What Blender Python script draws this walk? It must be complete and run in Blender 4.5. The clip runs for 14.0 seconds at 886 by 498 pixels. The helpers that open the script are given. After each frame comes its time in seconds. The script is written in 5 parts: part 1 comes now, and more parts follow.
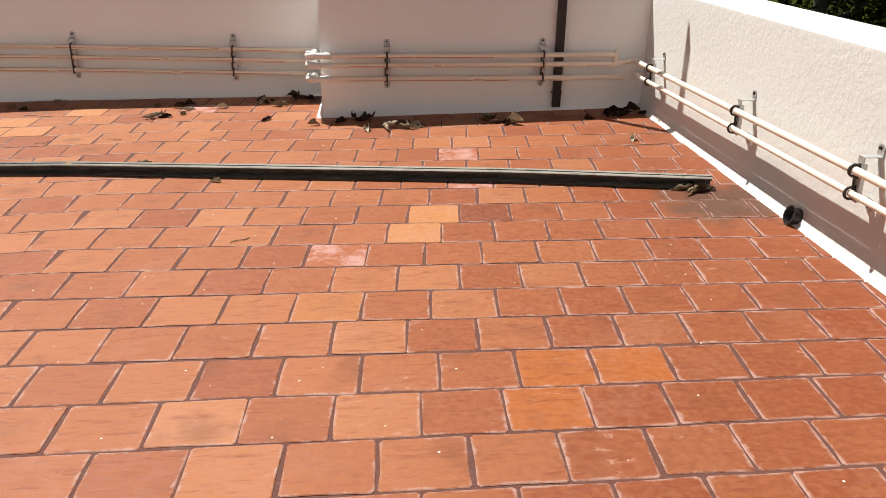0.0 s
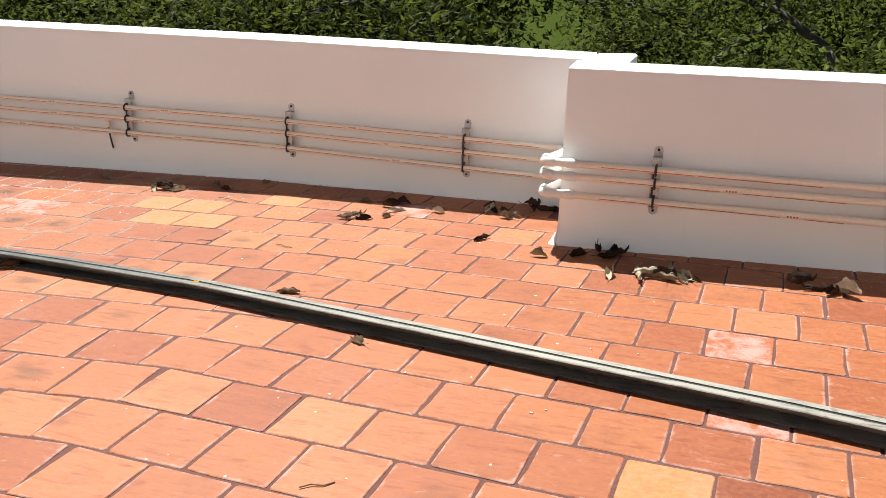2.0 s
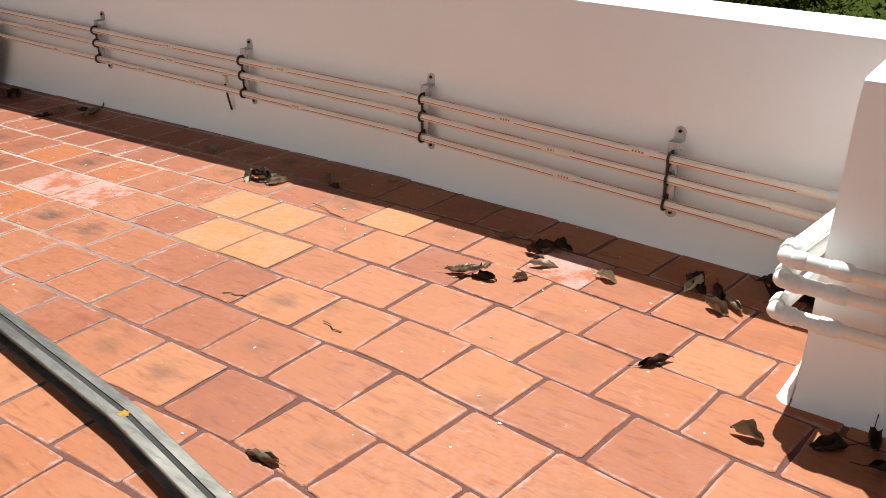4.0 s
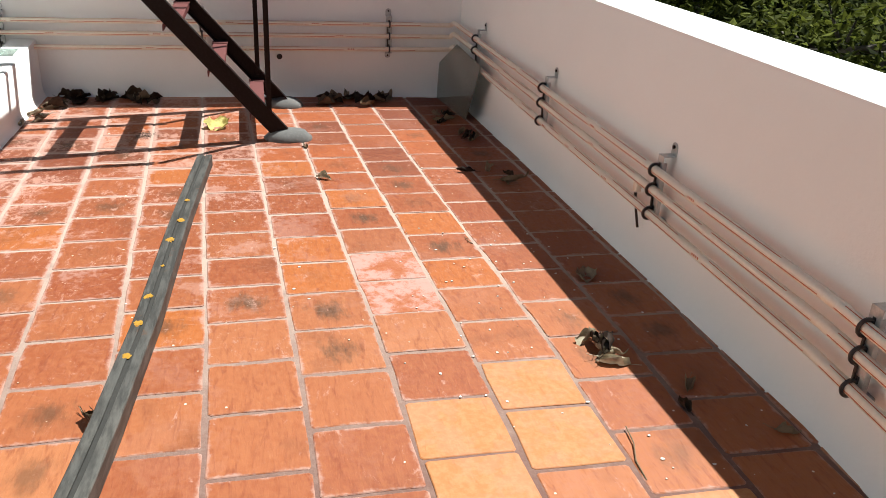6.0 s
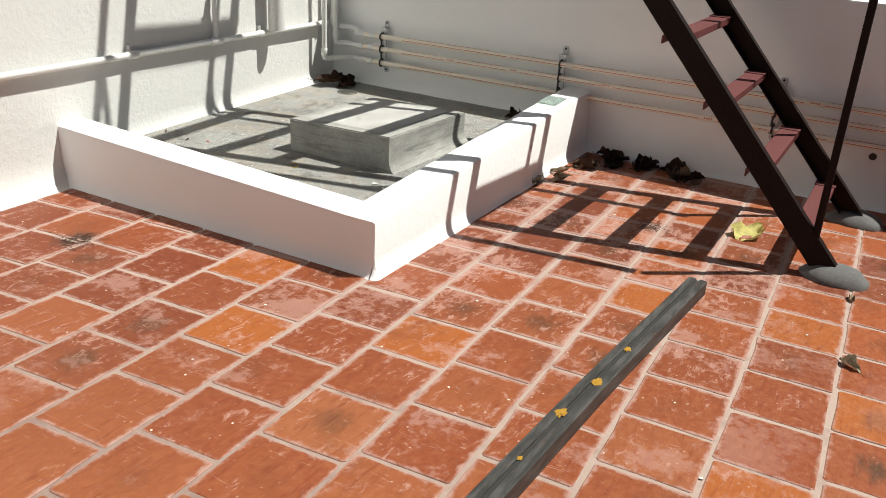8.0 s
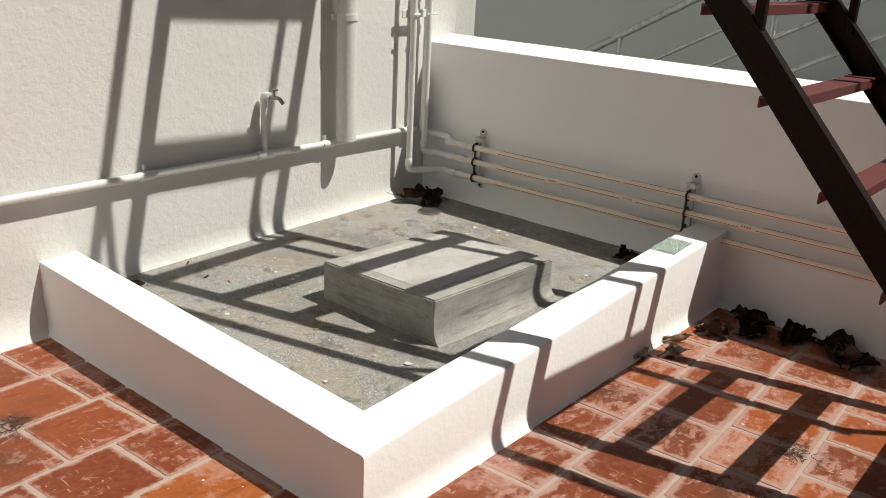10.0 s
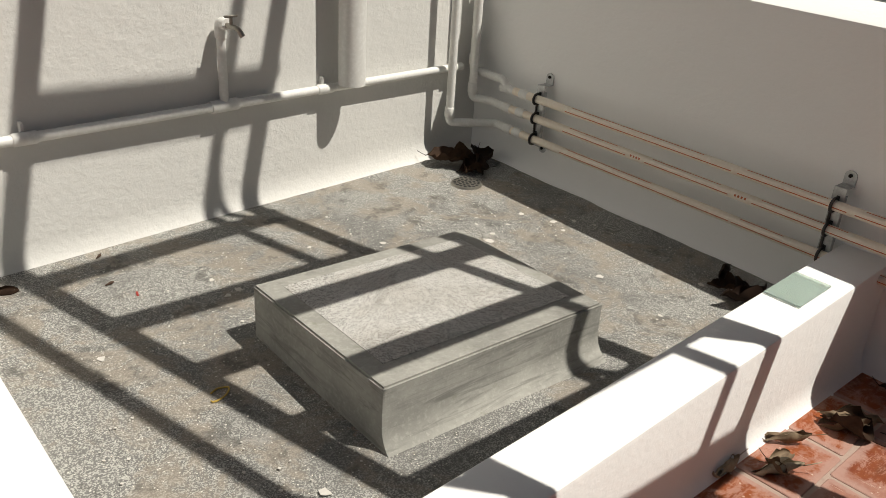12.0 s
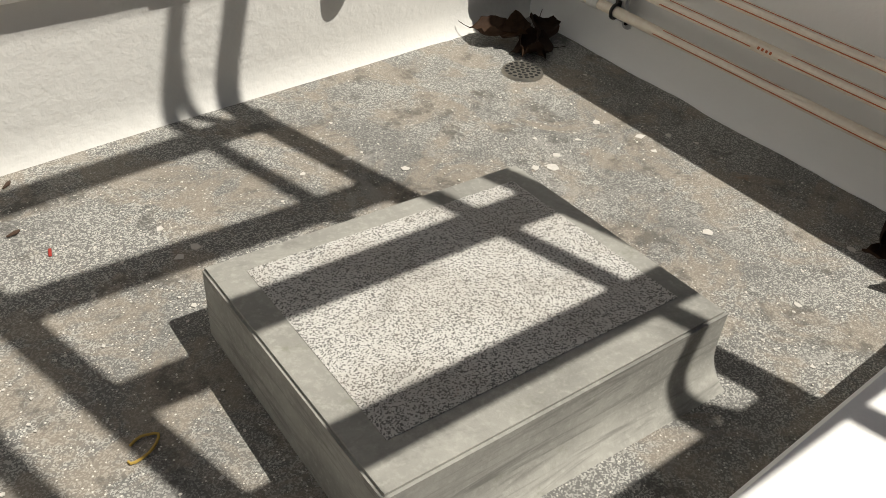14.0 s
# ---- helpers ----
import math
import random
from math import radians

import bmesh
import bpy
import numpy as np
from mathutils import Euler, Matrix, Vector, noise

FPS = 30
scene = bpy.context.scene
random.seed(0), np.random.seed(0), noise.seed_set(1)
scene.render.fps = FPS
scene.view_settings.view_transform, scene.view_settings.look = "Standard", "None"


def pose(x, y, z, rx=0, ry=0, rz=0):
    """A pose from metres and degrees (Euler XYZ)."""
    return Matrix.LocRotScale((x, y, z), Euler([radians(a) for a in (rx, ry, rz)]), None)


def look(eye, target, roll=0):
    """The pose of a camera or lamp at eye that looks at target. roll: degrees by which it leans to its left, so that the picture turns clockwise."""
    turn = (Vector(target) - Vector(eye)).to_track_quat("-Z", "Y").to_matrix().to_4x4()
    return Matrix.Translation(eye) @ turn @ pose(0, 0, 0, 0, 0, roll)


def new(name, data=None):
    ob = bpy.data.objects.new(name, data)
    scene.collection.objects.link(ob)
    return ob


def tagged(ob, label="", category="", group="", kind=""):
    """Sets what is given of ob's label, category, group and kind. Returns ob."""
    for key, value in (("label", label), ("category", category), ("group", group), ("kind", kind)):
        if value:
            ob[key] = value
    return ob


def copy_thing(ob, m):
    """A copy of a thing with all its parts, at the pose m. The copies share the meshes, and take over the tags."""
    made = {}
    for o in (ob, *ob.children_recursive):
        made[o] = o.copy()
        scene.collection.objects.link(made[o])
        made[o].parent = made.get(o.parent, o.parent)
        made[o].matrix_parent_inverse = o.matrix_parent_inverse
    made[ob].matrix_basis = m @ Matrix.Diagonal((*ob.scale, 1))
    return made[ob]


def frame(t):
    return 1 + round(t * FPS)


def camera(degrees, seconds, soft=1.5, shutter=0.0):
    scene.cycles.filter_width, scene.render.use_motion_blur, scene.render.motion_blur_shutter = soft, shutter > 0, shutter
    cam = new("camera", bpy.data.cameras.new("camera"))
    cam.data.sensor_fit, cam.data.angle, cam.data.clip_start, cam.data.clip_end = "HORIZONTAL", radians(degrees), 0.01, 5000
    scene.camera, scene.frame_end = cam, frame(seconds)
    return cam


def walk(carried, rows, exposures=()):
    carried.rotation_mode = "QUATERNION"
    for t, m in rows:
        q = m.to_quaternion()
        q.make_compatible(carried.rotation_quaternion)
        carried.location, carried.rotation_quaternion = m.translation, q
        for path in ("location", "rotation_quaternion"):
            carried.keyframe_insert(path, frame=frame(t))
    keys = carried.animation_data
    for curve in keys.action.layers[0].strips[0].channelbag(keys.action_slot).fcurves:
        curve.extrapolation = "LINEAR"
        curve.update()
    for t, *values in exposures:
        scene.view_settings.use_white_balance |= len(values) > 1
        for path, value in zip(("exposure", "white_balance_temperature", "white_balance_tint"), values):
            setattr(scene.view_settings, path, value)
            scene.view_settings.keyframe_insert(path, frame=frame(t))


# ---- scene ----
cam = camera(55.5, 14.0, soft=0.8)
PATH = [
    (0, (0.399, 0.42, 1.443), (0.506, 2.264, 0.678), -1.2),
    (0.5, (0.541, 0.855, 1.401), (0.462, 2.714, 0.666), 0.2),
    (1, (0.588, 1.313, 1.382), (0.355, 3.176, 0.694), 0.3),
    (1.5, (0.636, 1.797, 1.379), (0.217, 3.646, 0.742), -0.2),
    (2, (0.629, 2.29, 1.334), (0.042, 4.102, 0.723), -0.5),
    (2.2, (0.612, 2.479, 1.325), (-0.024, 4.276, 0.721), -0.6),
    (4.3, (0.244, 4.597, 1.356), (-0.97, 5.948, 0.52), 0.0),
    (4.5, (0.165, 4.77, 1.342), (-1.12, 6.045, 0.492), 0.9),
    (5, (-0.029, 5.183, 1.344), (-1.516, 6.205, 0.482), 0.4),
    (5.5, (-0.187, 5.591, 1.384), (-1.9, 6.272, 0.607), 2.1),
    (6, (-0.44, 5.836, 1.371), (-2.252, 6.255, 0.636), 2.7),
    (6.5, (-0.764, 6.015, 1.356), (-2.616, 6.144, 0.612), 2.0),
    (7, (-1.105, 6.173, 1.385), (-2.934, 5.937, 0.611), 2.4),
    (7.5, (-1.468, 6.204, 1.379), (-3.208, 5.618, 0.585), 4.0),
    (8, (-1.781, 6.145, 1.425), (-3.417, 5.265, 0.685), 4.6),
    (8.5, (-2.106, 6.156, 1.514), (-3.661, 5.088, 0.85), 4.5),
    (9, (-2.372, 6.147, 1.541), (-3.902, 5.001, 0.954), 5.2),
    (9.2, (-2.485, 6.104, 1.537), (-4.006, 4.941, 0.959), 4.8),
    (11.3, (-3.834, 5.38, 1.521), (-5.168, 4.109, 0.744), 4.9),
    (11.5, (-3.963, 5.322, 1.511), (-5.269, 4.049, 0.691), 4.7),
    (12, (-4.266, 5.211, 1.523), (-5.479, 3.867, 0.672), 5.6),
    (12.5, (-4.428, 5.068, 1.488), (-5.545, 3.664, 0.603), 6.0),
    (13, (-4.615, 4.77, 1.428), (-5.674, 3.421, 0.399), 6.2),
    (13.5, (-4.746, 4.574, 1.401), (-5.811, 3.302, 0.283), 6.5),
    (14, (-4.852, 4.491, 1.386), (-5.891, 3.276, 0.184), 6.9),
]
# The path is given in the plane of the sloping floor; LEVEL turns it upright.
PIVOT = Vector((-2.0, 6.0, 0.0))
LEVEL = Matrix.Translation(PIVOT) @ Vector((0.034, -0.006, 1.0)).rotation_difference((0, 0, 1)).to_matrix().to_4x4() @ Matrix.Translation(-PIVOT)
EXPOSURES = [(0.0, 0.52, 6450, 9), (1.5, 0.93, 6150, 6), (2.2, 0.98, 6100, 5), (4.3, 0.77, 6100, 5), (5.0, 0.78, 6100, 5), (5.5, 0.88, 6100, 4), (6.5, 0.84, 6150, 4),
             (7.0, 0.58, 6150, 5), (8.0, 0.33, 6300, 6), (9.0, 0.15, 6450, 7), (11.3, -0.14, 6700, 9), (12.5, -0.13, 6700, 9), (14.0, -0.1, 6700, 9)]
walk(cam, [(t, LEVEL @ look(eye, target, roll)) for t, eye, target, roll in PATH], EXPOSURES)


def fz(x, y):
    """Height of the sloping tiled floor."""
    return 0.034 * (x + 2.0) - 0.006 * (y - 6.0)


# ---- light ----
SUN_TRAVEL = Vector((0.37, -0.445, -1.0))
sun_data = bpy.data.lights.new("sun", "SUN")
sun_data.energy, sun_data.angle, sun_data.color = 5.0, radians(0.55), (1.0, 0.955, 0.88)
sun = new("sun", sun_data)
sun.matrix_world = Matrix.Translation((-6, 12, 14)) @ SUN_TRAVEL.to_track_quat("-Z", "Y").to_matrix().to_4x4()
world = bpy.data.worlds.new("world")
scene.world = world
world.use_nodes = True
wt = world.node_tree
sky = wt.nodes.new("ShaderNodeTexSky")
sky.sky_type, sky.sun_disc = "NISHITA", False
sky.sun_elevation = math.atan2(1.0, math.hypot(0.37, 0.445))
sky.sun_rotation = math.atan2(-0.37, 0.445)
wt.links.new(sky.outputs["Color"], wt.nodes["Background"].inputs["Color"])
wt.nodes["Background"].inputs["Strength"].default_value = 0.020


# ---- materials ----
class Nodes:
    """Short hand for building a node material."""

    def __init__(self, name, rough=0.8, metal=0.0):
        self.mat = bpy.data.materials.new(name)
        self.mat.use_nodes = True
        self.nt = self.mat.node_tree
        self.bsdf = self.nt.nodes["Principled BSDF"]
        self.bsdf.inputs["Roughness"].default_value = rough
        self.bsdf.inputs["Metallic"].default_value = metal

    def node(self, kind, **props):
        n = self.nt.nodes.new(kind)
        for k, v in props.items():
            setattr(n, k, v)
        return n

    def put(self, value, socket):
        if isinstance(value, bpy.types.NodeSocket):
            self.nt.links.new(value, socket)
        else:
            socket.default_value = value

    def coord(self, which="Object"):
        return self.node("ShaderNodeTexCoord").outputs[which]

    def where(self):
        return self.node("ShaderNodeNewGeometry").outputs["Position"]

    def noise(self, vec, scale, detail=4.0, rough=0.55, dist=0.0):
        n = self.node("ShaderNodeTexNoise")
        self.put(vec, n.inputs["Vector"])
        for k, v in (("Scale", scale), ("Detail", detail), ("Roughness", rough), ("Distortion", dist)):
            n.inputs[k].default_value = v
        return n.outputs["Fac"]

    def voronoi(self, vec, scale, out="Distance"):
        n = self.node("ShaderNodeTexVoronoi")
        self.put(vec, n.inputs["Vector"])
        n.inputs["Scale"].default_value = scale
        return n.outputs[out]

    def stretch(self, vec, sx, sy, sz):
        n = self.node("ShaderNodeMapping")
        self.put(vec, n.inputs["Vector"])
        n.inputs["Scale"].default_value = (sx, sy, sz)
        return n.outputs["Vector"]

    def ramp(self, fac, lo, hi, a=0.0, b=1.0):
        n = self.node("ShaderNodeMapRange")
        n.interpolation_type = "SMOOTHSTEP"
        self.put(fac, n.inputs["Value"])
        for k, v in (("From Min", lo), ("From Max", hi), ("To Min", a), ("To Max", b)):
            n.inputs[k].default_value = v
        return n.outputs["Result"]

    def math(self, op, a, b=0.0):
        n = self.node("ShaderNodeMath", operation=op)
        self.put(a, n.inputs[0])
        self.put(b, n.inputs[1])
        return n.outputs[0]

    def mix(self, fac, a, b, blend="MIX"):
        n = self.node("ShaderNodeMix", data_type="RGBA", blend_type=blend)
        self.put(fac, n.inputs["Factor"])
        for v, s in ((a, n.inputs["A"]), (b, n.inputs["B"])):
            self.put((*v, 1.0) if isinstance(v, tuple) and len(v) == 3 else v, s)
        return n.outputs["Result"]

    def steps(self, fac, stops):
        n = self.node("ShaderNodeValToRGB")
        self.put(fac, n.inputs["Fac"])
        el = n.color_ramp.elements
        while len(el) < len(stops):
            el.new(0.5)
        for e, (p, c) in zip(el, stops):
            e.position, e.color = p, (*c, 1.0)
        return n.outputs["Color"]

    def xyz(self, vec):
        n = self.node("ShaderNodeSeparateXYZ")
        self.put(vec, n.inputs[0])
        return n.outputs

    def shift(self, vec, amount):
        """Moves vec by a scalar, to give each piece its own pattern."""
        n = self.node("ShaderNodeVectorMath", operation="ADD")
        self.put(vec, n.inputs[0])
        self.put(amount, n.inputs[1])
        return n.outputs[0]

    def colour(self, c):
        self.put((*c, 1.0) if isinstance(c, tuple) and len(c) == 3 else c, self.bsdf.inputs["Base Color"])
        return self

    def rough(self, r):
        self.put(r, self.bsdf.inputs["Roughness"])
        return self

    def bump(self, height, strength=0.3, distance=0.01):
        n = self.node("ShaderNodeBump")
        n.inputs["Strength"].default_value, n.inputs["Distance"].default_value = strength, distance
        self.put(height, n.inputs["Height"])
        self.nt.links.new(n.outputs["Normal"], self.bsdf.inputs["Normal"])
        return self


def tile_material(name, per_object, tone_of=None, scorched=False):
    m = Nodes(name, 0.62)
    m.bsdf.inputs["Specular IOR Level"].default_value = 0.32
    if per_object:
        rnd = m.node("ShaderNodeObjectInfo").outputs["Random"]
    else:
        rnd = m.node("ShaderNodeNewGeometry").outputs["Random Per Island"]
    pos = m.where()
    own = m.shift(pos, m.math("MULTIPLY", rnd, 37.0))
    xyz = m.xyz(pos)
    west = m.ramp(xyz[0], -2.0, -4.6)
    limed = m.math("MULTIPLY", west, m.ramp(xyz[1], 6.5, 5.3, 0.15, 1.0))
    east = m.ramp(m.math("ADD", xyz[0], m.math("MULTIPLY", xyz[1], -0.35)), -1.1, 0.6)
    base = m.steps(rnd, [(0.0, (0.24, 0.062, 0.023)), (0.18, (0.275, 0.079, 0.028)), (0.45, (0.305, 0.095, 0.034)),
                         (0.75, (0.33, 0.110, 0.040)), (0.92, (0.355, 0.128, 0.050)), (1.0, (0.38, 0.148, 0.062))])
    base = m.mix(m.math("MULTIPLY", west, 0.76), base, (0.20, 0.040, 0.0105))
    # redder eastern tiles, darkened further as lens falloff put into the colour
    base = m.mix(m.math("MULTIPLY", east, 0.72), base, (0.175, 0.034, 0.0075))
    worn = m.ramp(xyz[0], -4.1, -5.6)
    tone = m.math("FRACT", m.math("MULTIPLY", rnd, 13.7))
    base = m.mix(m.math("MULTIPLY", worn, m.ramp(tone, 0.55, 0.75, 0.0, 0.7)), base, (0.30, 0.068, 0.012))
    base = m.mix(m.math("MULTIPLY", worn, m.ramp(tone, 0.50, 0.15, 0.0, 0.75)), base, (0.11, 0.018, 0.007))
    # darker red towards the southwest corner of the tiles
    southwest = m.math("MULTIPLY", m.ramp(xyz[0], -2.4, -3.4), m.ramp(xyz[1], 5.0, 4.1))
    base = m.mix(m.math("MULTIPLY", southwest, m.ramp(tone, 0.0, 1.0, 0.75, 0.15)), base, (0.13, 0.021, 0.007))
    if tone_of:
        base = m.mix(0.8, base, tone_of)
    fine = m.noise(own, 42.0, 5.0, 0.65)
    base = m.mix(m.ramp(fine, 0.35, 0.75, 0.0, 0.5), base, m.mix(0.5, base, (0.42, 0.16, 0.055)))
    streak = m.noise(m.stretch(own, 5.0, 26.0, 5.0), 1.6, 4.0, 0.6, 0.6)
    base = m.mix(m.ramp(streak, 0.52, 0.74, 0.0, 0.55), base, (0.165, 0.030, 0.010))
    blot = m.noise(own, 3.2, 3.0, 0.6)
    base = m.mix(m.ramp(blot, 0.56, 0.76, 0.0, 0.5), base, (0.15, 0.043, 0.016))
    # brown scorch in the middle of many tiles
    uv = m.xyz(m.coord("UV"))
    du, dv = m.math("ABSOLUTE", m.math("SUBTRACT", uv[0], 0.5)), m.math("ABSOLUTE", m.math("SUBTRACT", uv[1], 0.5))
    centre = m.math("ADD", m.math("POWER", m.math("ADD", m.math("MULTIPLY", du, du), m.math("MULTIPLY", m.math("MULTIPLY", dv, dv), 1.4)), 0.5),
                    m.math("MULTIPLY", m.noise(m.stretch(own, 1.0, 3.0, 1.0), 9.0, 6.0, 0.68), 0.85))
    some = 1.25 if scorched else m.ramp(m.math("FRACT", m.math("MULTIPLY", rnd, 7.31)), 0.62, 0.95)
    scorch = m.math("MULTIPLY", m.ramp(centre, 0.80, 0.42, 0.0, 0.72), m.math("MULTIPLY", some, m.ramp(xyz[0], -0.8, -2.2, 0.25, 1.0)))
    base = m.mix(scorch, base, (0.075, 0.033, 0.014))
    # grain of the pressed clay, running across each tile
    comb = m.noise(m.stretch(own, 9.0, 60.0, 9.0), 1.3, 5.0, 0.7, 0.9)
    base = m.mix(m.ramp(comb, 0.50, 0.72, 0.0, 0.35), base, (0.18, 0.038, 0.013))
    base = m.mix(m.ramp(comb, 0.42, 0.26, 0.0, 0.25), base, (0.44, 0.20, 0.085))
    # damp dark stain by the outlet in the east wall
    far = m.node("ShaderNodeVectorMath", operation="DISTANCE")
    m.put(pos, far.inputs[0])
    far.inputs[1].default_value = (2.05, 4.35, 0.15)
    wet = m.math("ADD", far.outputs["Value"], m.math("MULTIPLY", m.noise(pos, 6.0, 5.0, 0.65), 0.5))
    base = m.mix(m.ramp(wet, 0.66, 0.40, 0.0, 0.75), base, (0.06, 0.038, 0.026))
    # sooty marks where leaves have rotted
    for spot in ((-5.90, 5.14, -0.12), (-3.98, 3.18, -0.05)):
        gap_to = m.node("ShaderNodeVectorMath", operation="DISTANCE")
        m.put(pos, gap_to.inputs[0])
        gap_to.inputs[1].default_value = spot
        soot = m.math("ADD", gap_to.outputs["Value"], m.math("MULTIPLY", m.noise(pos, 14.0, 6.0, 0.7), 0.16))
        base = m.mix(m.ramp(soot, 0.21, 0.11, 0.0, 0.85), base, (0.035, 0.022, 0.015))
    # lime and paint residue, denser on the worn western part
    scr = m.noise(m.stretch(own, 1.0, 1.9, 1.0), 12.0, 10.0, 0.78, 0.5)
    area = m.noise(own, 2.8, 2.0)
    amount = m.math("ADD", scr, m.math("MULTIPLY", area, 0.30))
    amount = m.math("ADD", amount, m.math("MULTIPLY", limed, 0.078))
    amount = m.math("ADD", amount, m.math("MULTIPLY", m.math("MULTIPLY", worn, m.ramp(xyz[1], 6.5, 5.3)), m.ramp(m.noise(pos, 2.0, 3.0, 0.6), 0.4, 0.65, -0.02, 0.09)))
    resid = m.ramp(amount, 0.765, 0.865, 0.0, 0.62)
    base = m.mix(resid, base, (0.47, 0.27, 0.21))
    veil = m.math("ADD", m.noise(pos, 2.6, 6.0, 0.68), m.math("MULTIPLY", m.noise(own, 30.0, 6.0, 0.75), 0.35))
    base = m.mix(m.math("MULTIPLY", m.ramp(veil, 0.71, 0.80, 0.0, 0.5), m.ramp(limed, 0.0, 1.0, 0.12, 1.0)), base, (0.45, 0.265, 0.215))
    # mortar haze that creeps in from the joints
    edge = m.math("MAXIMUM", du, dv)
    edge = m.math("ADD", edge, m.math("MULTIPLY", m.noise(own, 15.0, 9.0, 0.74), 0.26))
    edge = m.math("ADD", edge, m.math("MULTIPLY", limed, 0.026))
    edge = m.math("ADD", edge, m.math("MULTIPLY", east, 0.012))
    edge = m.math("ADD", edge, m.math("MULTIPLY", m.math("MULTIPLY", worn, limed), 0.040))
    base = m.mix(m.ramp(edge, 0.592, 0.655, 0.0, 0.75), base, (0.42, 0.265, 0.22))
    # fine pale scratches and drops on the worn part
    scratch = m.noise(m.stretch(own, 70.0, 7.0, 1.0), 1.0, 3.0, 0.6, 1.8)
    base = m.mix(m.math("MULTIPLY", m.ramp(scratch, 0.66, 0.70, 0.0, 0.7), limed), base, (0.50, 0.34, 0.28))
    drops = m.voronoi(pos, 24.0)
    base = m.mix(m.math("MULTIPLY", m.ramp(drops, 0.10, 0.07, 0.0, 0.9), m.math("MULTIPLY", limed, m.ramp(area, 0.42, 0.55))), base, (0.56, 0.43, 0.35))
    speck = m.voronoi(pos, 9.0)
    base = m.mix(m.ramp(speck, 0.045, 0.03), base, (0.74, 0.66, 0.56))
    m.colour(base).rough(m.ramp(fine, 0.3, 0.8, 0.48, 0.75))
    return m.bump(m.math("ADD", m.math("MULTIPLY", fine, 0.5), streak), 0.25, 0.004).mat


def mortar(name):
    """Dark joints in the east, lime-pale ones on the worn west."""
    m = Nodes(name, 0.9)
    pos = m.where()
    n = m.noise(pos, 9.0, 5.0, 0.65)
    fine = m.noise(pos, 90.0, 4.0, 0.7)
    west = m.ramp(m.math("ADD", m.xyz(pos)[0], m.math("MULTIPLY", n, 1.6)), -0.6, -3.6)
    c = m.mix(west, (0.105, 0.036, 0.025), (0.41, 0.31, 0.255))
    c = m.mix(m.math("MULTIPLY", m.ramp(n, 0.5, 0.7, 0.0, 0.5), m.ramp(west, 0.0, 0.5, 0.25, 1.0)), c, (0.25, 0.165, 0.14))
    c = m.mix(m.math("MULTIPLY", m.ramp(fine, 0.45, 0.75, 0.0, 0.3), m.ramp(west, 0.0, 0.5, 0.35, 1.0)), c, (0.36, 0.265, 0.225))
    m.colour(c)
    return m.bump(m.math("ADD", n, fine), 0.5, 0.004).mat


def plaster(name, colour, grain=1.0, stain=0.5):
    m = Nodes(name, 0.85)
    pos = m.where()
    big = m.noise(pos, 1.3, 4.0)
    fine = m.noise(pos, 65.0, 5.0, 0.7)
    lumps = m.noise(pos, 26.0, 3.0, 0.6)
    c = m.mix(m.ramp(big, 0.35, 0.75, 0.0, 0.35 * stain), colour, tuple(v * 0.86 for v in colour))
    drip = m.noise(m.stretch(pos, 9.0, 9.0, 0.7), 1.0, 5.0, 0.65)
    c = m.mix(m.ramp(drip, 0.62, 0.8, 0.0, 0.35 * stain), c, tuple(v * k for v, k in zip(colour, (0.8, 0.76, 0.7))))
    m.colour(c)
    return m.bump(m.math("ADD", m.math("MULTIPLY", fine, 0.45), lumps), 0.32 * grain, 0.006).mat


def speckled(name, a, b, scale, light=0.5, grain=0.0, dirt=1.0):
    """Cement with exposed stone chips, pale grains and stains."""
    m = Nodes(name, 0.9)
    m.bsdf.inputs["Specular IOR Level"].default_value = 0.2
    pos = m.where()
    chips = m.voronoi(pos, scale, "Color")
    c = m.mix(m.ramp(m.xyz(chips)[0], light, light + 0.25), a, b)
    big = m.noise(pos, 2.2, 5.0, 0.6)
    c = m.mix(m.ramp(big, 0.42, 0.68, 0.0, 0.6 * dirt), c, tuple(v * 0.8 for v in a))
    stain = m.noise(pos, 4.5, 6.0, 0.7, 0.5)
    c = m.mix(m.ramp(stain, 0.46, 0.60, 0.0, 0.6 * dirt), c, (0.32, 0.275, 0.22))
    dark = m.noise(pos, 9.0, 6.0, 0.7)
    c = m.mix(m.ramp(dark, 0.54, 0.66, 0.0, 0.65 * dirt), c, (0.10, 0.096, 0.088))
    film = m.noise(pos, 3.3, 7.0, 0.74, 1.2)
    c = m.mix(m.ramp(film, 0.56, 0.68, 0.0, 0.5 * dirt), c, (0.39, 0.378, 0.35))
    rustspot = m.noise(pos, 6.0, 5.0, 0.7)
    c = m.mix(m.ramp(rustspot, 0.67, 0.74, 0.0, 0.45), c, (0.34, 0.20, 0.12))
    if grain:
        dots = m.voronoi(pos, 125.0)
        pick = m.xyz(m.voronoi(pos, 125.0, "Color"))[1]
        c = m.mix(m.math("MULTIPLY", m.ramp(dots, 0.30, 0.18), m.ramp(pick, 1.0 - grain, 1.05 - grain)), c, (0.70, 0.68, 0.62))
    m.colour(c)
    return m.bump(m.math("ADD", m.xyz(chips)[0], dark), 0.35, 0.003).mat


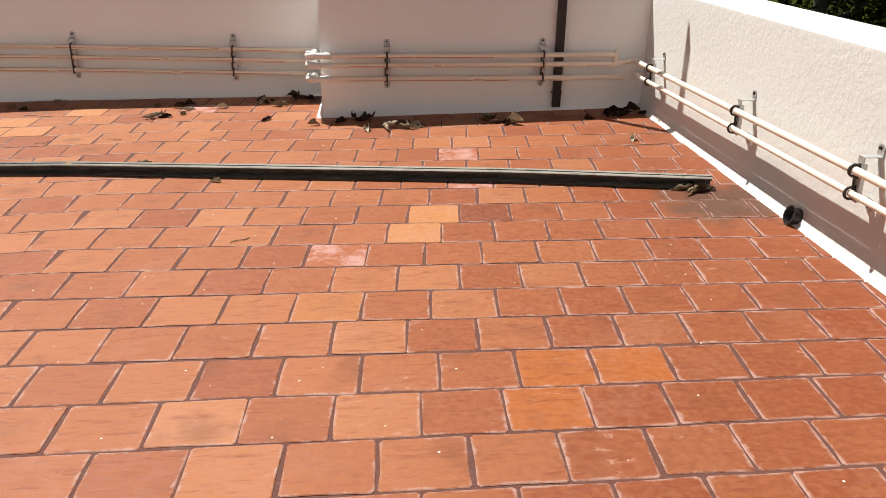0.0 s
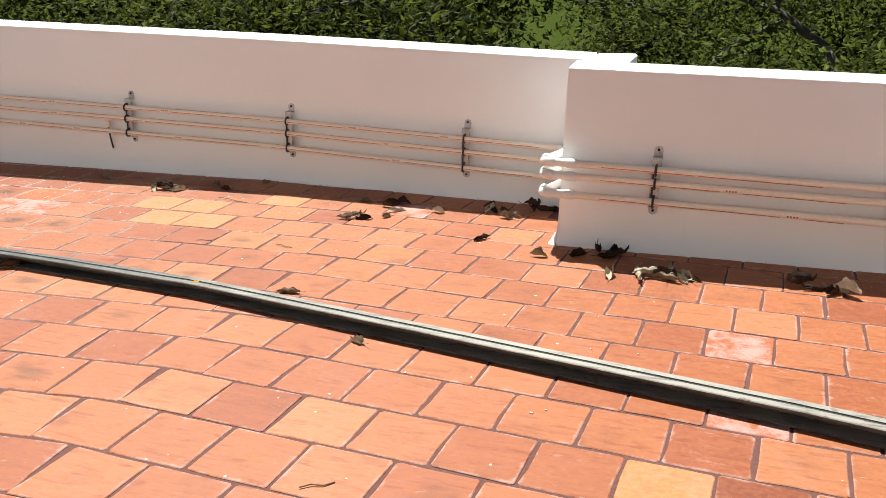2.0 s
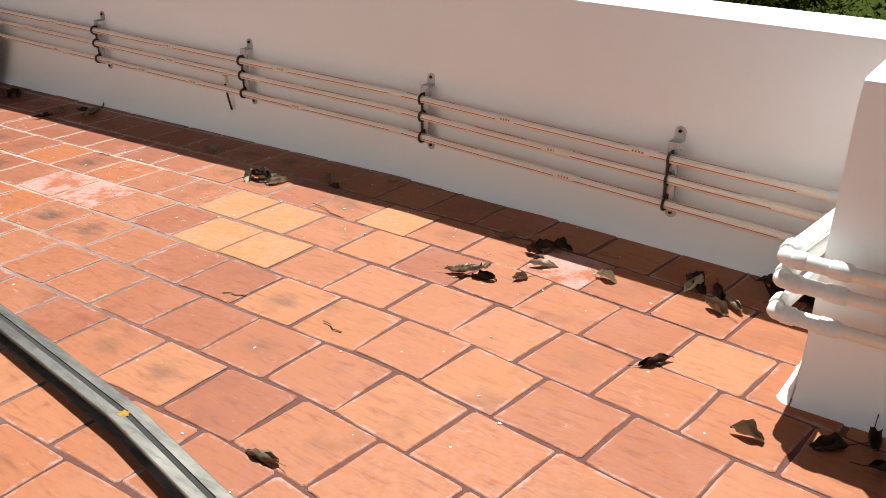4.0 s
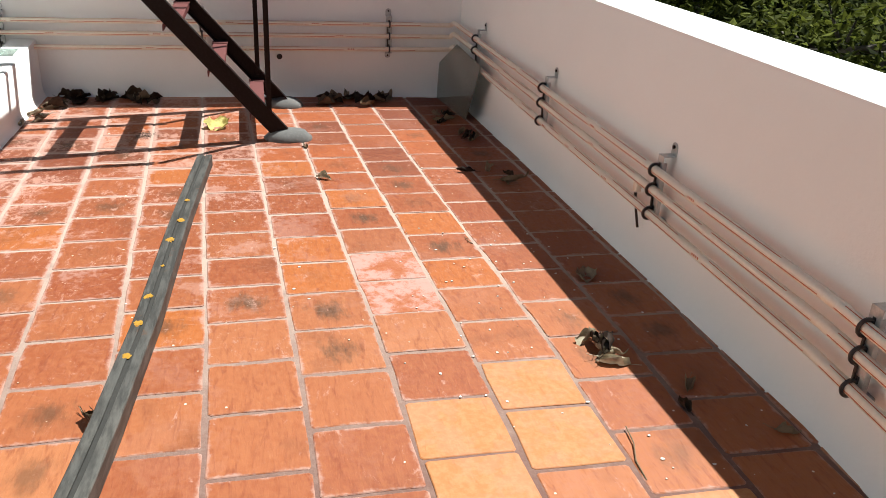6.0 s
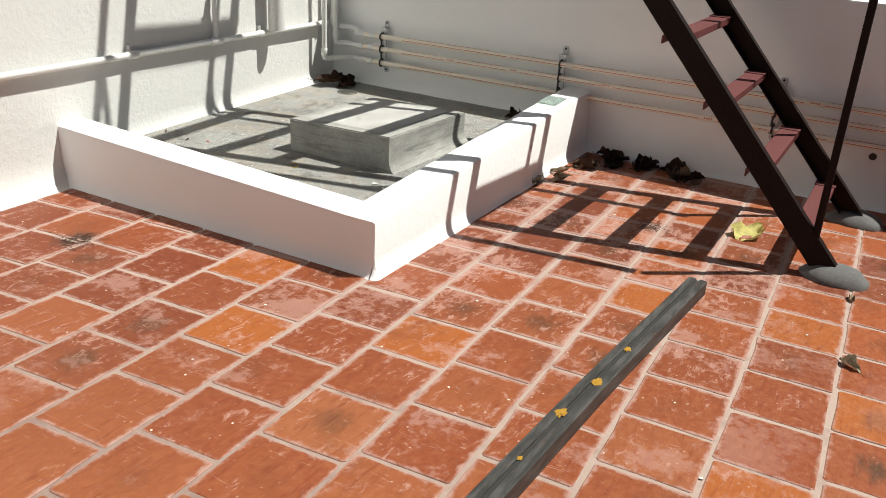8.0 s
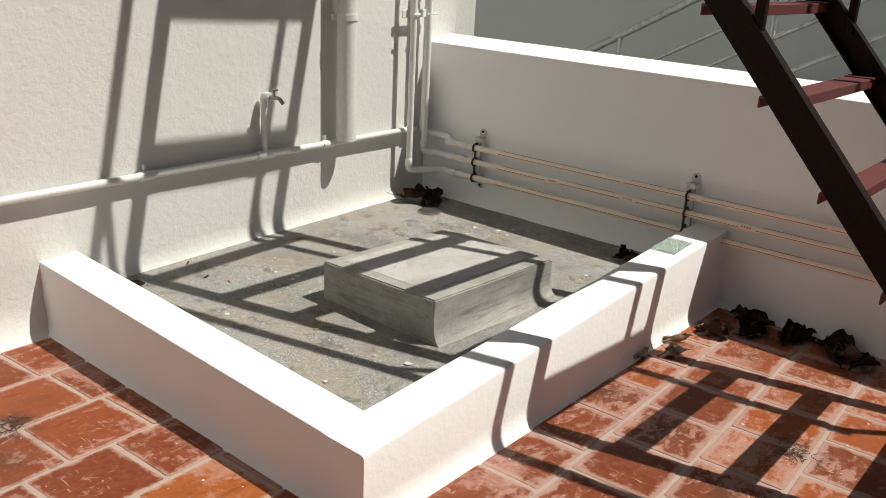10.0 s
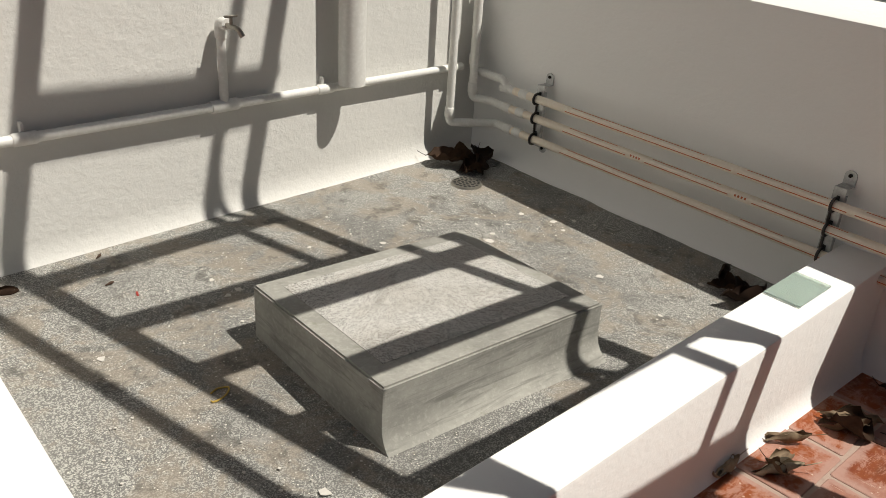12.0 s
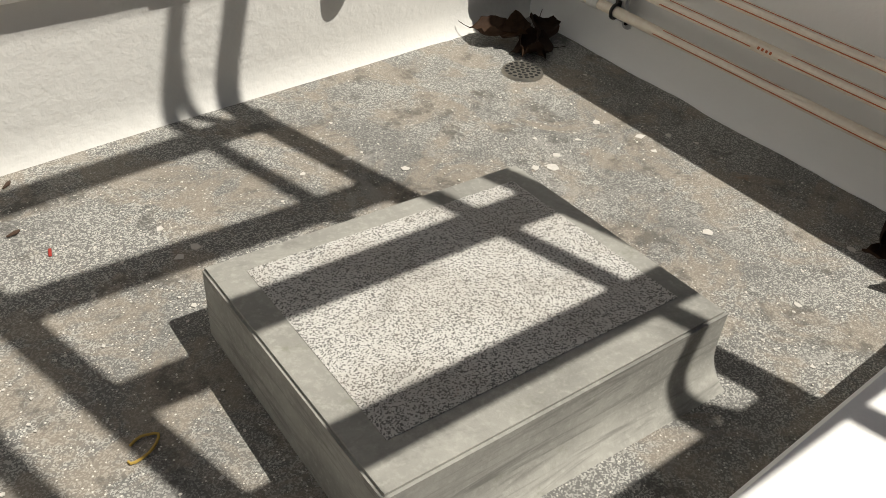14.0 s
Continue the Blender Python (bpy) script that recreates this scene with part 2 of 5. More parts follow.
def cement(name, colour, streaky=0.0):
    m = Nodes(name, 0.85)
    pos = m.where()
    big = m.noise(pos, 4.0, 5.0, 0.6)
    fine = m.noise(pos, 70.0, 4.0, 0.7)
    c = m.mix(m.ramp(big, 0.35, 0.7), tuple(v * 0.72 for v in colour), colour)
    c = m.mix(m.ramp(fine, 0.45, 0.8, 0.0, 0.4), c, tuple(min(1, v * 1.5) for v in colour))
    if streaky:
        line = m.noise(m.stretch(pos, 3.0, 3.0, 34.0), 1.0, 6.0, 0.7, 0.6)
        c = m.mix(m.ramp(line, 0.5, 0.68, 0.0, streaky), c, tuple(v * 0.5 for v in colour))
        moss = m.noise(pos, 11.0, 6.0, 0.7)
        c = m.mix(m.ramp(moss, 0.58, 0.72, 0.0, 0.5 * streaky), c, (0.17, 0.18, 0.12))
    m.colour(c)
    return m.bump(m.math("ADD", big, m.math("MULTIPLY", fine, 0.4)), 0.35, 0.006).mat


def metal(name, colour, rough=0.5, metallic=0.9, rust=0.0, rust_colour=(0.30, 0.12, 0.04)):
    m = Nodes(name, rough, metallic)
    pos = m.where()
    wear = m.noise(pos, 22.0, 6.0, 0.7)
    c = m.mix(m.ramp(wear, 0.4, 0.7), colour, tuple(v * 0.7 for v in colour))
    if rust:
        spot = m.noise(pos, 9.0, 5.0, 0.7)
        c = m.mix(m.ramp(spot, 0.66 - 0.1 * rust, 0.74 - 0.1 * rust), c, rust_colour)
    m.colour(c).rough(m.ramp(wear, 0.3, 0.8, rough * 0.8, min(1.0, rough * 1.3)))
    return m.bump(wear, 0.12, 0.003).mat


def painted(name, colour, rough=0.55, wear_colour=None, amount=0.5):
    m = Nodes(name, rough)
    pos = m.where()
    wear = m.noise(pos, 16.0, 6.0, 0.7, 0.4)
    dust = m.noise(pos, 70.0, 3.0)
    c = m.mix(m.ramp(dust, 0.4, 0.8, 0.0, 0.35), colour, tuple(min(1.0, v * 1.35 + 0.01) for v in colour))
    if wear_colour:
        c = m.mix(m.ramp(wear, 0.68 - 0.2 * amount, 0.78 - 0.2 * amount, 0.0, 0.85), c, wear_colour)
    m.colour(c)
    return m.bump(wear, 0.15, 0.003).mat


def leafy(name, a, b, trans=0.25, by_island=False):
    m = Nodes(name, 0.7)
    m.bsdf.inputs["Specular IOR Level"].default_value = 0.15
    geo = m.node("ShaderNodeNewGeometry")
    rnd = geo.outputs["Random Per Island"] if by_island else m.node("ShaderNodeObjectInfo").outputs["Random"]
    n = m.noise(m.where(), 30.0, 4.0, 0.65)
    c = m.mix(rnd, a, b)
    c = m.mix(m.ramp(n, 0.4, 0.75, 0.0, 0.6), c, tuple(v * 0.45 for v in a))
    m.colour(c)
    if trans:
        tr = m.node("ShaderNodeBsdfTranslucent")
        m.put(c, tr.inputs["Color"])
        mx = m.node("ShaderNodeMixShader")
        mx.inputs[0].default_value = trans
        m.nt.links.new(m.bsdf.outputs[0], mx.inputs[1])
        m.nt.links.new(tr.outputs[0], mx.inputs[2])
        m.nt.links.new(mx.outputs[0], m.nt.nodes["Material Output"].inputs["Surface"])
    return m.bump(n, 0.4, 0.004).mat


TILE = tile_material("terracotta_tile", True)
TILE_JOINED = tile_material("terracotta_tile_joined", False)
# light put into the colours: WHITE lifted for shade, rough white dimmed in sun
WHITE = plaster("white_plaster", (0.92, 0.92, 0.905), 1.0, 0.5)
DIMMED_ROUGH_WHITE = plaster("dimmed_rough_white_plaster", (0.69, 0.685, 0.655), 1.9, 0.6)
GREY_WALL = plaster("grey_plaster", (0.74, 0.76, 0.75), 0.6, 0.6)
GROUT = mortar("grout")
PLATFORM = speckled("washed_cement", (0.185, 0.183, 0.174), (0.48, 0.475, 0.44), 330.0, 0.50, 0.22)
CHIPS = speckled("stone_chip_top", (0.16, 0.157, 0.148), (0.62, 0.61, 0.58), 400.0, 0.20, 0.0, 0.3)
CEMENT = cement("cement_render", (0.385, 0.38, 0.345), 0.85)
MOUND = cement("cement_mound", (0.155, 0.15, 0.145))
PVC = painted("cream_pipe", (0.86, 0.765, 0.64), 0.4)
PVC_WHITE = painted("white_pipe", (0.76, 0.755, 0.72), 0.4)
PRINT = painted("orange_print", (0.50, 0.13, 0.05), 0.6)
GALV = metal("galvanised_steel", (0.55, 0.56, 0.56), 0.5, 0.7)
CLAMP = painted("black_clamp", (0.03, 0.025, 0.022), 0.5)


def channel_metal():
    m = Nodes("weathered_channel_steel", 0.6, 0.25)
    pos = m.where()
    wear = m.noise(m.stretch(pos, 3.0, 20.0, 20.0), 2.0, 6.0, 0.7)
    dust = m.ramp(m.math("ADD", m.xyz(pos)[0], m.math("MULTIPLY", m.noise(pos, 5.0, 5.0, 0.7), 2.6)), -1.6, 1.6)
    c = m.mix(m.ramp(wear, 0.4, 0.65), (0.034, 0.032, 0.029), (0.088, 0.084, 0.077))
    up = m.xyz(m.node("ShaderNodeNewGeometry").outputs["Normal"])[2]  # top pale with dust; sides kept dark, their shade put into the colour
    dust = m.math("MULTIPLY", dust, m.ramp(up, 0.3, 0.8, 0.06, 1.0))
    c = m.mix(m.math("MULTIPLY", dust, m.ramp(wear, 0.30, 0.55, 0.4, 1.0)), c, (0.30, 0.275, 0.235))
    rust = m.noise(pos, 14.0, 6.0, 0.7)
    c = m.mix(m.ramp(rust, 0.58, 0.70, 0.0, 0.8), c, (0.10, 0.055, 0.035))
    m.colour(c)
    return m.bump(wear, 0.2, 0.003).mat


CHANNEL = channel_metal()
GROOVE = painted("dark_groove_strip", (0.028, 0.026, 0.023), 0.9)
LICHEN = painted("orange_lichen", (0.36, 0.19, 0.012), 0.9, (0.24, 0.10, 0.012), 0.6)
STEEL_DARK = painted("dark_brown_steel_paint", (0.012, 0.007, 0.006), 0.5, (0.03, 0.012, 0.01), 0.2)
STEEL_DARK.node_tree.nodes["Principled BSDF"].inputs["Specular IOR Level"].default_value = 0.12
OXIDE = painted("red_oxide_paint", (0.125, 0.030, 0.028), 0.55, (0.24, 0.10, 0.085), 0.35)
ROD = painted("brown_rod_paint", (0.020, 0.011, 0.009), 0.55, (0.07, 0.03, 0.02), 0.25)
DRY = leafy("dry_leaf", (0.19, 0.13, 0.078), (0.30, 0.23, 0.155), 0.10)
DARK_DRY = leafy("dark_dry_leaf", (0.022, 0.012, 0.008), (0.065, 0.036, 0.02), 0.04)
PALE = leafy("pale_dry_leaf", (0.36, 0.31, 0.22), (0.46, 0.40, 0.29), 0.12)
YELLOW = leafy("yellow_leaf", (0.55, 0.49, 0.13), (0.60, 0.54, 0.20), 0.2)
ROT = painted("rotted_matter", (0.075, 0.045, 0.03), 0.9)
FLAKE = painted("paint_flake", (0.60, 0.575, 0.53), 0.8)
BARK = cement("bark", (0.075, 0.06, 0.045))
LEAVES = leafy("tree_leaves", (0.008, 0.015, 0.003), (0.15, 0.17, 0.028), 0.35, True)
LEAVES.node_tree.nodes["Principled BSDF"].inputs["Specular IOR Level"].default_value = 0.04
GRASS = leafy("meadow_grass", (0.028, 0.042, 0.009), (0.05, 0.066, 0.014), 0.0, True)
HOLE_BLACK = painted("hole_black", (0.02, 0.02, 0.02), 0.5)
GRASS.node_tree.nodes["Principled BSDF"].inputs["Specular IOR Level"].default_value = 0.0
BRASS = metal("dull_metal", (0.40, 0.38, 0.33), 0.4, 0.8)


# ---- mesh helpers ----
def part(name, bm, material, parent=None, label=""):
    """Links a bmesh as one mesh object, under a thing or a part."""
    me = bpy.data.meshes.new(name)
    bm.to_mesh(me)
    bm.free()
    for mt in material if isinstance(material, (list, tuple)) else [material]:
        me.materials.append(mt)
    ob = new(name, me)
    if parent is not None:
        ob.parent = parent
    if label:
        ob["label"] = label
    return ob


def smooth(ob, angle=40):
    ob.data.shade_smooth()
    ob.data.set_sharp_from_angle(angle=radians(angle))
    return ob


def block(bm, size, m=None, bevel=0.0, segments=2):
    """A bevelled box of that size, centred, at m."""
    made = bmesh.ops.create_cube(bm, size=1.0)["verts"]
    bmesh.ops.scale(bm, verts=made, vec=size)
    if bevel:
        edges = list({e for v in made for e in v.link_edges})
        res = bmesh.ops.bevel(bm, geom=edges, offset=bevel, segments=segments, affect="EDGES", profile=0.5)
        made = list({v for v in res["verts"]} | {v for v in made if v.is_valid})
    if m is not None:
        bmesh.ops.transform(bm, matrix=m, verts=made)
    return bm


def tube(bm, points, radius, sides=10, cap=True, radii=None):
    """A round bar through points, its corners turned smoothly."""
    pts = [Vector(p) for p in points]
    rings, up = [], None
    for i, p in enumerate(pts):
        d = (pts[min(i + 1, len(pts) - 1)] - pts[max(i - 1, 0)]).normalized()
        if up is None:
            up = d.orthogonal().normalized()
        up = (up - d * up.dot(d)).normalized()
        side = d.cross(up)
        r = radii[i] if radii else radius
        rings.append([bm.verts.new(p + r * (math.cos(a) * up + math.sin(a) * side)) for a in (2 * math.pi * k / sides for k in range(sides))])
    for a, b in zip(rings, rings[1:]):
        for k in range(sides):
            bm.faces.new((a[k], a[(k + 1) % sides], b[(k + 1) % sides], b[k]))
    if cap:
        bm.faces.new(list(reversed(rings[0])))
        bm.faces.new(rings[-1])
    return bm


def rounded(points, r=0.03, n=4):
    """The polyline with its inner corners rounded."""
    pts = [Vector(p) for p in points]
    out = [pts[0]]
    for a, b, c in zip(pts, pts[1:], pts[2:]):
        u, v = (a - b).normalized(), (c - b).normalized()
        for k in range(n + 1):
            s = k / n
            out.append((b + u * r) * (1 - s) ** 2 + b * 2 * s * (1 - s) + (b + v * r) * s ** 2)
    return out + [pts[-1]]


def prism(bm, profile, m0, m1):
    """Joins the closed profile (2D points) placed by m0 and by m1."""
    a = [bm.verts.new(m0 @ Vector((u, v, 0))) for u, v in profile]
    b = [bm.verts.new(m1 @ Vector((u, v, 0))) for u, v in profile]
    n = len(profile)
    for k in range(n):
        bm.faces.new((a[k], a[(k + 1) % n], b[(k + 1) % n], b[k]))
    bm.faces.new(list(reversed(a)))
    bm.faces.new(b)
    bmesh.ops.recalc_face_normals(bm, faces=bm.faces)
    return bm


def empty(name, m, label="", category="", group="", kind=""):
    ob = new(name)
    ob.empty_display_size = 0.1
    ob.matrix_world = m
    return tagged(ob, label, category, group, kind)


def bow_none(p):
    return 0.0


def bow_north(p):
    """The north parapet swings in a little towards its return."""
    return 0.07 * max(0.0, p.x + 2.3)


def north_y(x):
    return NW_Y - bow_north(Vector((x, 0, 0)))


def coved_wall(name, p0, p1, top0, top1, thick, material, label, cove=0.065, rise=0.025, low=-0.5, pieces=24, bow=bow_none, cove_outside=None):
    """A parapet from p0 to p1 with the terrace on its left, a coved foot and a top that leans inwards."""
    bm = bmesh.new()
    p0, p1 = Vector((*p0, 0)), Vector((*p1, 0))
    along = (p1 - p0).normalized()
    inward = Vector((-along.y, along.x, 0))
    rings = []
    for i in range(pieces + 1):
        s = i / pieces
        p = p0.lerp(p1, s)
        z0 = (PLAT + 0.006 * (p.x + 5.8) if p.x < -4.55 and p.y < 4.2 else fz(p.x, p.y)) - 0.01
        top = top0 + (top1 - top0) * s
        wob = bow(p) + 0.004 * noise.noise(Vector((p.x * 1.7, p.y * 1.7, 3.1)))
        prof = [(-thick, low), (-thick, top + rise), (-thick + 0.012, top + rise + 0.01), (-0.014, top + 0.002), (-0.003, top - 0.004), (0.0, top - 0.018)]
        for k in range(6):
            a = k / 5 * math.pi / 2
            prof.append((cove * (1 - math.cos(a)), z0 + cove * 1.9 * (1 - math.sin(a))))
        wide = cove if cove_outside is None or p.x < -4.5 else cove_outside
        prof[6:] = [(d * wide / cove, z0 + (z - z0) * wide / cove) for d, z in prof[6:]]
        rag = 0.012 * noise.noise(Vector((p.x * 9.0, p.y * 9.0, 7.7)))
        prof[-1] = (wide + rag, z0 + 0.001)
        prof.append((wide + rag + 0.002, z0 - 0.02))
        prof.append((0.0, low))
        rings.append([bm.verts.new(p + inward * (d + wob) + Vector((0, 0, z))) for d, z in prof])
    n = len(rings[0])
    for a, b in zip(rings, rings[1:]):
        for k in range(n):
            bm.faces.new((a[k], a[(k + 1) % n], b[(k + 1) % n], b[k]))
    bm.faces.new(rings[0])
    bm.faces.new(list(reversed(rings[-1])))
    bmesh.ops.recalc_face_normals(bm, faces=bm.faces)
    return tagged(smooth(part(name, bm, material), 35), label, "wall", kind="structure")


# ---- setting: parapets, building, ground ----
PLAT = 0.045
NW_Y, NE_Y, JOG_X, E_X, W_X = 7.44, 6.51, -0.11, 2.26, -7.14
coved_wall("wall_north_west", (-0.11, NW_Y), (W_X - 0.26, NW_Y), 0.942, 0.942, 0.25, WHITE, "white plastered parapet wall with a coved foot", pieces=140, bow=bow_north, rise=0.008)
coved_wall("wall_north_jog", (JOG_X, NE_Y + 0.004), (JOG_X, NW_Y + 0.10), 0.966, 0.953, 0.24, WHITE, "short white return of the parapet wall", pieces=6, rise=0.0)
coved_wall("wall_north_east", (E_X + 0.24, NE_Y), (JOG_X + 0.004, NE_Y), 0.998, 0.975, 0.25, WHITE, "white plastered parapet wall with a coved foot", pieces=60, rise=0.002)
coved_wall("wall_east", (E_X + 0.16, -2.2), (E_X - 0.02, NE_Y), 1.10, 0.99, 0.26, DIMMED_ROUGH_WHITE, "sunlit rough white parapet wall with a coved foot", pieces=120)
coved_wall("wall_west", (W_X, NW_Y), (W_X, 2.0), 0.965, 0.995, 0.27, WHITE, pieces=100, label="shaded white plastered parapet wall with a coved foot")
# the building's wall stands slightly askew to the parapets
S0, S1 = Vector((-7.45, 2.13)), Vector((-1.9, 2.82))
coved_wall("wall_south", S0, S1, 3.55, 3.55, 0.25, DIMMED_ROUGH_WHITE, "tall sunlit white plastered building wall", cove=0.06, pieces=110, cove_outside=0.095)
coved_wall("wall_south_return", (-1.9, 2.82), (-1.9, -2.2), 3.55, 3.55, 0.25, DIMMED_ROUGH_WHITE, "tall white plastered building wall")
coved_wall("wall_south_end", (-1.9, -2.2), (E_X + 0.4, -2.2), 3.55, 3.55, 0.25, DIMMED_ROUGH_WHITE, "tall white plastered building wall")


def south(x):
    """The plane of the building's wall at x."""
    return S0.y + (S1.y - S0.y) * (x - S0.x) / (S1.x - S0.x)


def slab(name, corners, thick, material, label, category, kind="structure"):
    """A flat piece through its corners, hanging down by thick."""
    bm = bmesh.new()
    a = [bm.verts.new(c) for c in corners]
    b = [bm.verts.new(Vector(c) - Vector((0, 0, thick))) for c in corners]
    bm.faces.new(a)
    bm.faces.new(list(reversed(b)))
    for k in range(len(a)):
        bm.faces.new((a[k], b[k], b[(k + 1) % len(a)], a[(k + 1) % len(a)]))
    bmesh.ops.recalc_face_normals(bm, faces=bm.faces)
    return tagged(part(name, bm, material), label, category, kind=kind)


# mortar bed under the tiles
floor = slab("floor", [(x, y, fz(x, y) - 0.003) for x, y in ((-7.3, -2.3), (2.5, -2.3), (2.4, 6.7), (0.0, 6.7), (0.0, 7.42), (-2.3, 7.6), (-7.3, 7.6))], 0.25, GROUT,
             "terracotta tiled roof terrace with pale worn joints", "floor")

# meadow below, one sheet to the horizon
bm = bmesh.new()
bmesh.ops.create_grid(bm, x_segments=60, y_segments=60, size=900)
for v in bm.verts:
    v.co.x, v.co.y = (900 * math.copysign(abs(c / 900) ** 2.2, c) for c in v.co.xy)
for v in bm.verts:
    far = min(1.0, max(0.0, (v.co.xy.length - 14) / 80))
    v.co.z = -3.3 + far * 1.5 * noise.noise(v.co * 0.012) + 0.07 * max(0.0, min(v.co.y, 140) - 15)
tagged(part("ground", bm, GRASS), "green meadow below the terrace", "grass", kind="structure")

# the building's own roof and west wall
slab("building_roof", [(-7.4, -2.4, 3.5), (-2.16, -2.4, 3.5), (-2.16, 2.50, 3.5), (-7.4, 1.86, 3.5)], 0.18, GREY_WALL, "flat cement roof of the building", "roof")
slab("wall_building_west", [(-7.69, -2.45, 3.55), (-7.46, -2.45, 3.55), (-7.46, 2.10, 3.55), (-7.69, 2.10, 3.55)], 6.8, DIMMED_ROUGH_WHITE, "white plastered side wall of the building", "wall")


def corner_fillet(name, x, y, a0, a1, z0, cove, height):
    """Turns the coved foot round an outer wall corner."""
    bm = bmesh.new()
    rows = []
    for i in range(9):
        a = radians(a0 + (a1 - a0) * i / 8)
        row = [bm.verts.new((x, y, z0 + height))]
        for k in range(1, 7):
            t = k / 6 * math.pi / 2
            d = cove * (1 - math.cos(t))
            row.append(bm.verts.new((x + math.cos(a) * d, y + math.sin(a) * d, z0 + height * (1 - math.sin(t)))))
        row.append(bm.verts.new((x + math.cos(a) * cove, y + math.sin(a) * cove, z0 - 0.03)))
        rows.append(row)
    for p, q in zip(rows, rows[1:]):
        for k in range(len(p) - 1):
            bm.faces.new((p[k], q[k], q[k + 1], p[k + 1]))
    bmesh.ops.remove_doubles(bm, verts=bm.verts, dist=0.0004)
    bmesh.ops.recalc_face_normals(bm, faces=bm.faces)
    return tagged(smooth(part(name, bm, WHITE), 50), "rounded white plaster foot of a wall corner", "wall foot", kind="structure")


corner_fillet("trim_kerb_corner", -4.466, 4.385, 0, 90, fz(-4.47, 4.38) - 0.010, 0.059, 0.105)
corner_fillet("trim_return_corner", -0.11, 6.512, 180, 270, fz(-0.11, 6.5) - 0.01, 0.065, 0.123)

# the storey under the terrace
slab("storey_below", [(-7.39, -2.4, -0.28), (2.5, -2.4, -0.28), (2.5, 6.72, -0.28), (-7.39, 6.76, -0.28)], 3.1, GREY_WALL, "plain wall of the storey under the terrace", "wall")

# ---- raised wash platform with its kerb ----
slab("platform_floor", [(-7.12, south(-7.12) - 0.02, PLAT - 0.02), (-4.5, south(-4.5) - 0.02, PLAT + 0.03), (-4.5, 4.3, PLAT + 0.02), (-7.12, 4.25, PLAT - 0.02)], 0.3, PLATFORM,
     "grey washed cement platform floor", "floor")


def kerb(name, pts, inner, tops, label):
    """A low plastered wall: outer line pts, inner line, heights along it, with a coved outer foot."""
    bm = bmesh.new()
    rings = []
    n = 16
    for i in range(n + 1):
        s = i / n
        o, q = Vector(pts[0]).lerp(Vector(pts[1]), s), Vector(inner[0]).lerp(Vector(inner[1]), s)
        out = (o - q).normalized()
        top = tops[0] + (tops[1] - tops[0]) * s
        z0 = fz(o.x, o.y) - 0.012
        w = (o - q).length
        prof = [(-w, -0.2), (-w, top - 0.012), (-w + 0.01, top), (-0.012, top), (-0.003, top - 0.004), (0, top - 0.014)]
        for k in range(6):
            a = k / 5 * math.pi / 2
            prof.append((0.055 * (1 - math.cos(a)), z0 + 0.10 * (1 - math.sin(a))))
        prof.append((0.0, -0.35))
        rings.append([bm.verts.new((o.x + out.x * d, o.y + out.y * d, z)) for d, z in prof])
    m = len(rings[0])
    for a, b in zip(rings, rings[1:]):
        for k in range(m):
            bm.faces.new((a[k], a[(k + 1) % m], b[(k + 1) % m], b[k]))
    bm.faces.new(rings[0])
    bm.faces.new(list(reversed(rings[-1])))
    bmesh.ops.recalc_face_normals(bm, faces=bm.faces)
    return tagged(smooth(part(name, bm, WHITE), 35), label, "kerb wall", kind="structure")


kerb("kerb_north", ((-4.4635, 4.388), (-7.14, 4.29)), ((-4.4635, 4.208), (-7.14, 4.11)), (0.17, 0.25), "low white plastered kerb wall, chipped edges")
kerb("kerb_east", ((-4.4655, 4.378), (-4.43, 2.45)), ((-4.6455, 4.378), (-4.61, 2.45)), (0.168, 0.245), "low white plastered kerb wall, smooth edges")

# cement block with a stone chip top
wash = empty("wash_block", pose(-5.73, 3.56, PLAT - 0.01), "grey cement washing block with a stone chip top", "block")
bm = bmesh.new()
BX, BY, BH = 0.405, 0.325, 0.19
top_z = lambda x, y: BH + 0.028 * x + 0.02 * y
prof = [(0.0, BH), (0.0, 0.09)] + [(0.075 * (1 - math.cos(a)), 0.09 * (1 - math.sin(a))) for a in (k / 6 * math.pi / 2 for k in range(1, 7))]
rings = []
for side in range(2):
    x = (-BX, BX)[side]
    row = [bm.verts.new((x, -BY, 0)), bm.verts.new((x, -BY, top_z(x, -BY)))]
    row += [bm.verts.new((x, BY + d, z if k else top_z(x, BY))) for k, (d, z) in enumerate(prof)]
    rings.append(row)
n = len(rings[0])
for k in range(n):
    bm.faces.new((rings[0][k], rings[0][(k + 1) % n], rings[1][(k + 1) % n], rings[1][k]))
bm.faces.new(rings[0])
bm.faces.new(list(reversed(rings[1])))
bmesh.ops.recalc_face_normals(bm, faces=bm.faces)
bmesh.ops.bevel(bm, geom=[e for e in bm.edges if e.calc_length() > 0.15 and max(v.co.z for v in e.verts) > 0.1], offset=0.006, segments=2, affect="EDGES")
smooth(part("body", bm, CEMENT, wash), 30)
bm = bmesh.new()
quad = [(-0.345, -0.265), (0.335, -0.27), (0.34, 0.235), (-0.35, 0.24)]
a = [bm.verts.new((x, y, top_z(x, y) + 0.0012)) for x, y in quad]
b = [bm.verts.new((x, y, top_z(x, y) - 0.01)) for x, y in quad]
bm.faces.new(a)
for k in range(4):
    bm.faces.new((a[k], b[k], b[(k + 1) % 4], a[(k + 1) % 4]))
bmesh.ops.recalc_face_normals(bm, faces=bm.faces)
part("chip_top", bm, CHIPS, wash, "pale stone chip inlay")

# ---- steel stair ----
STAIR_A, STAIR_B = -5.77, -6.78
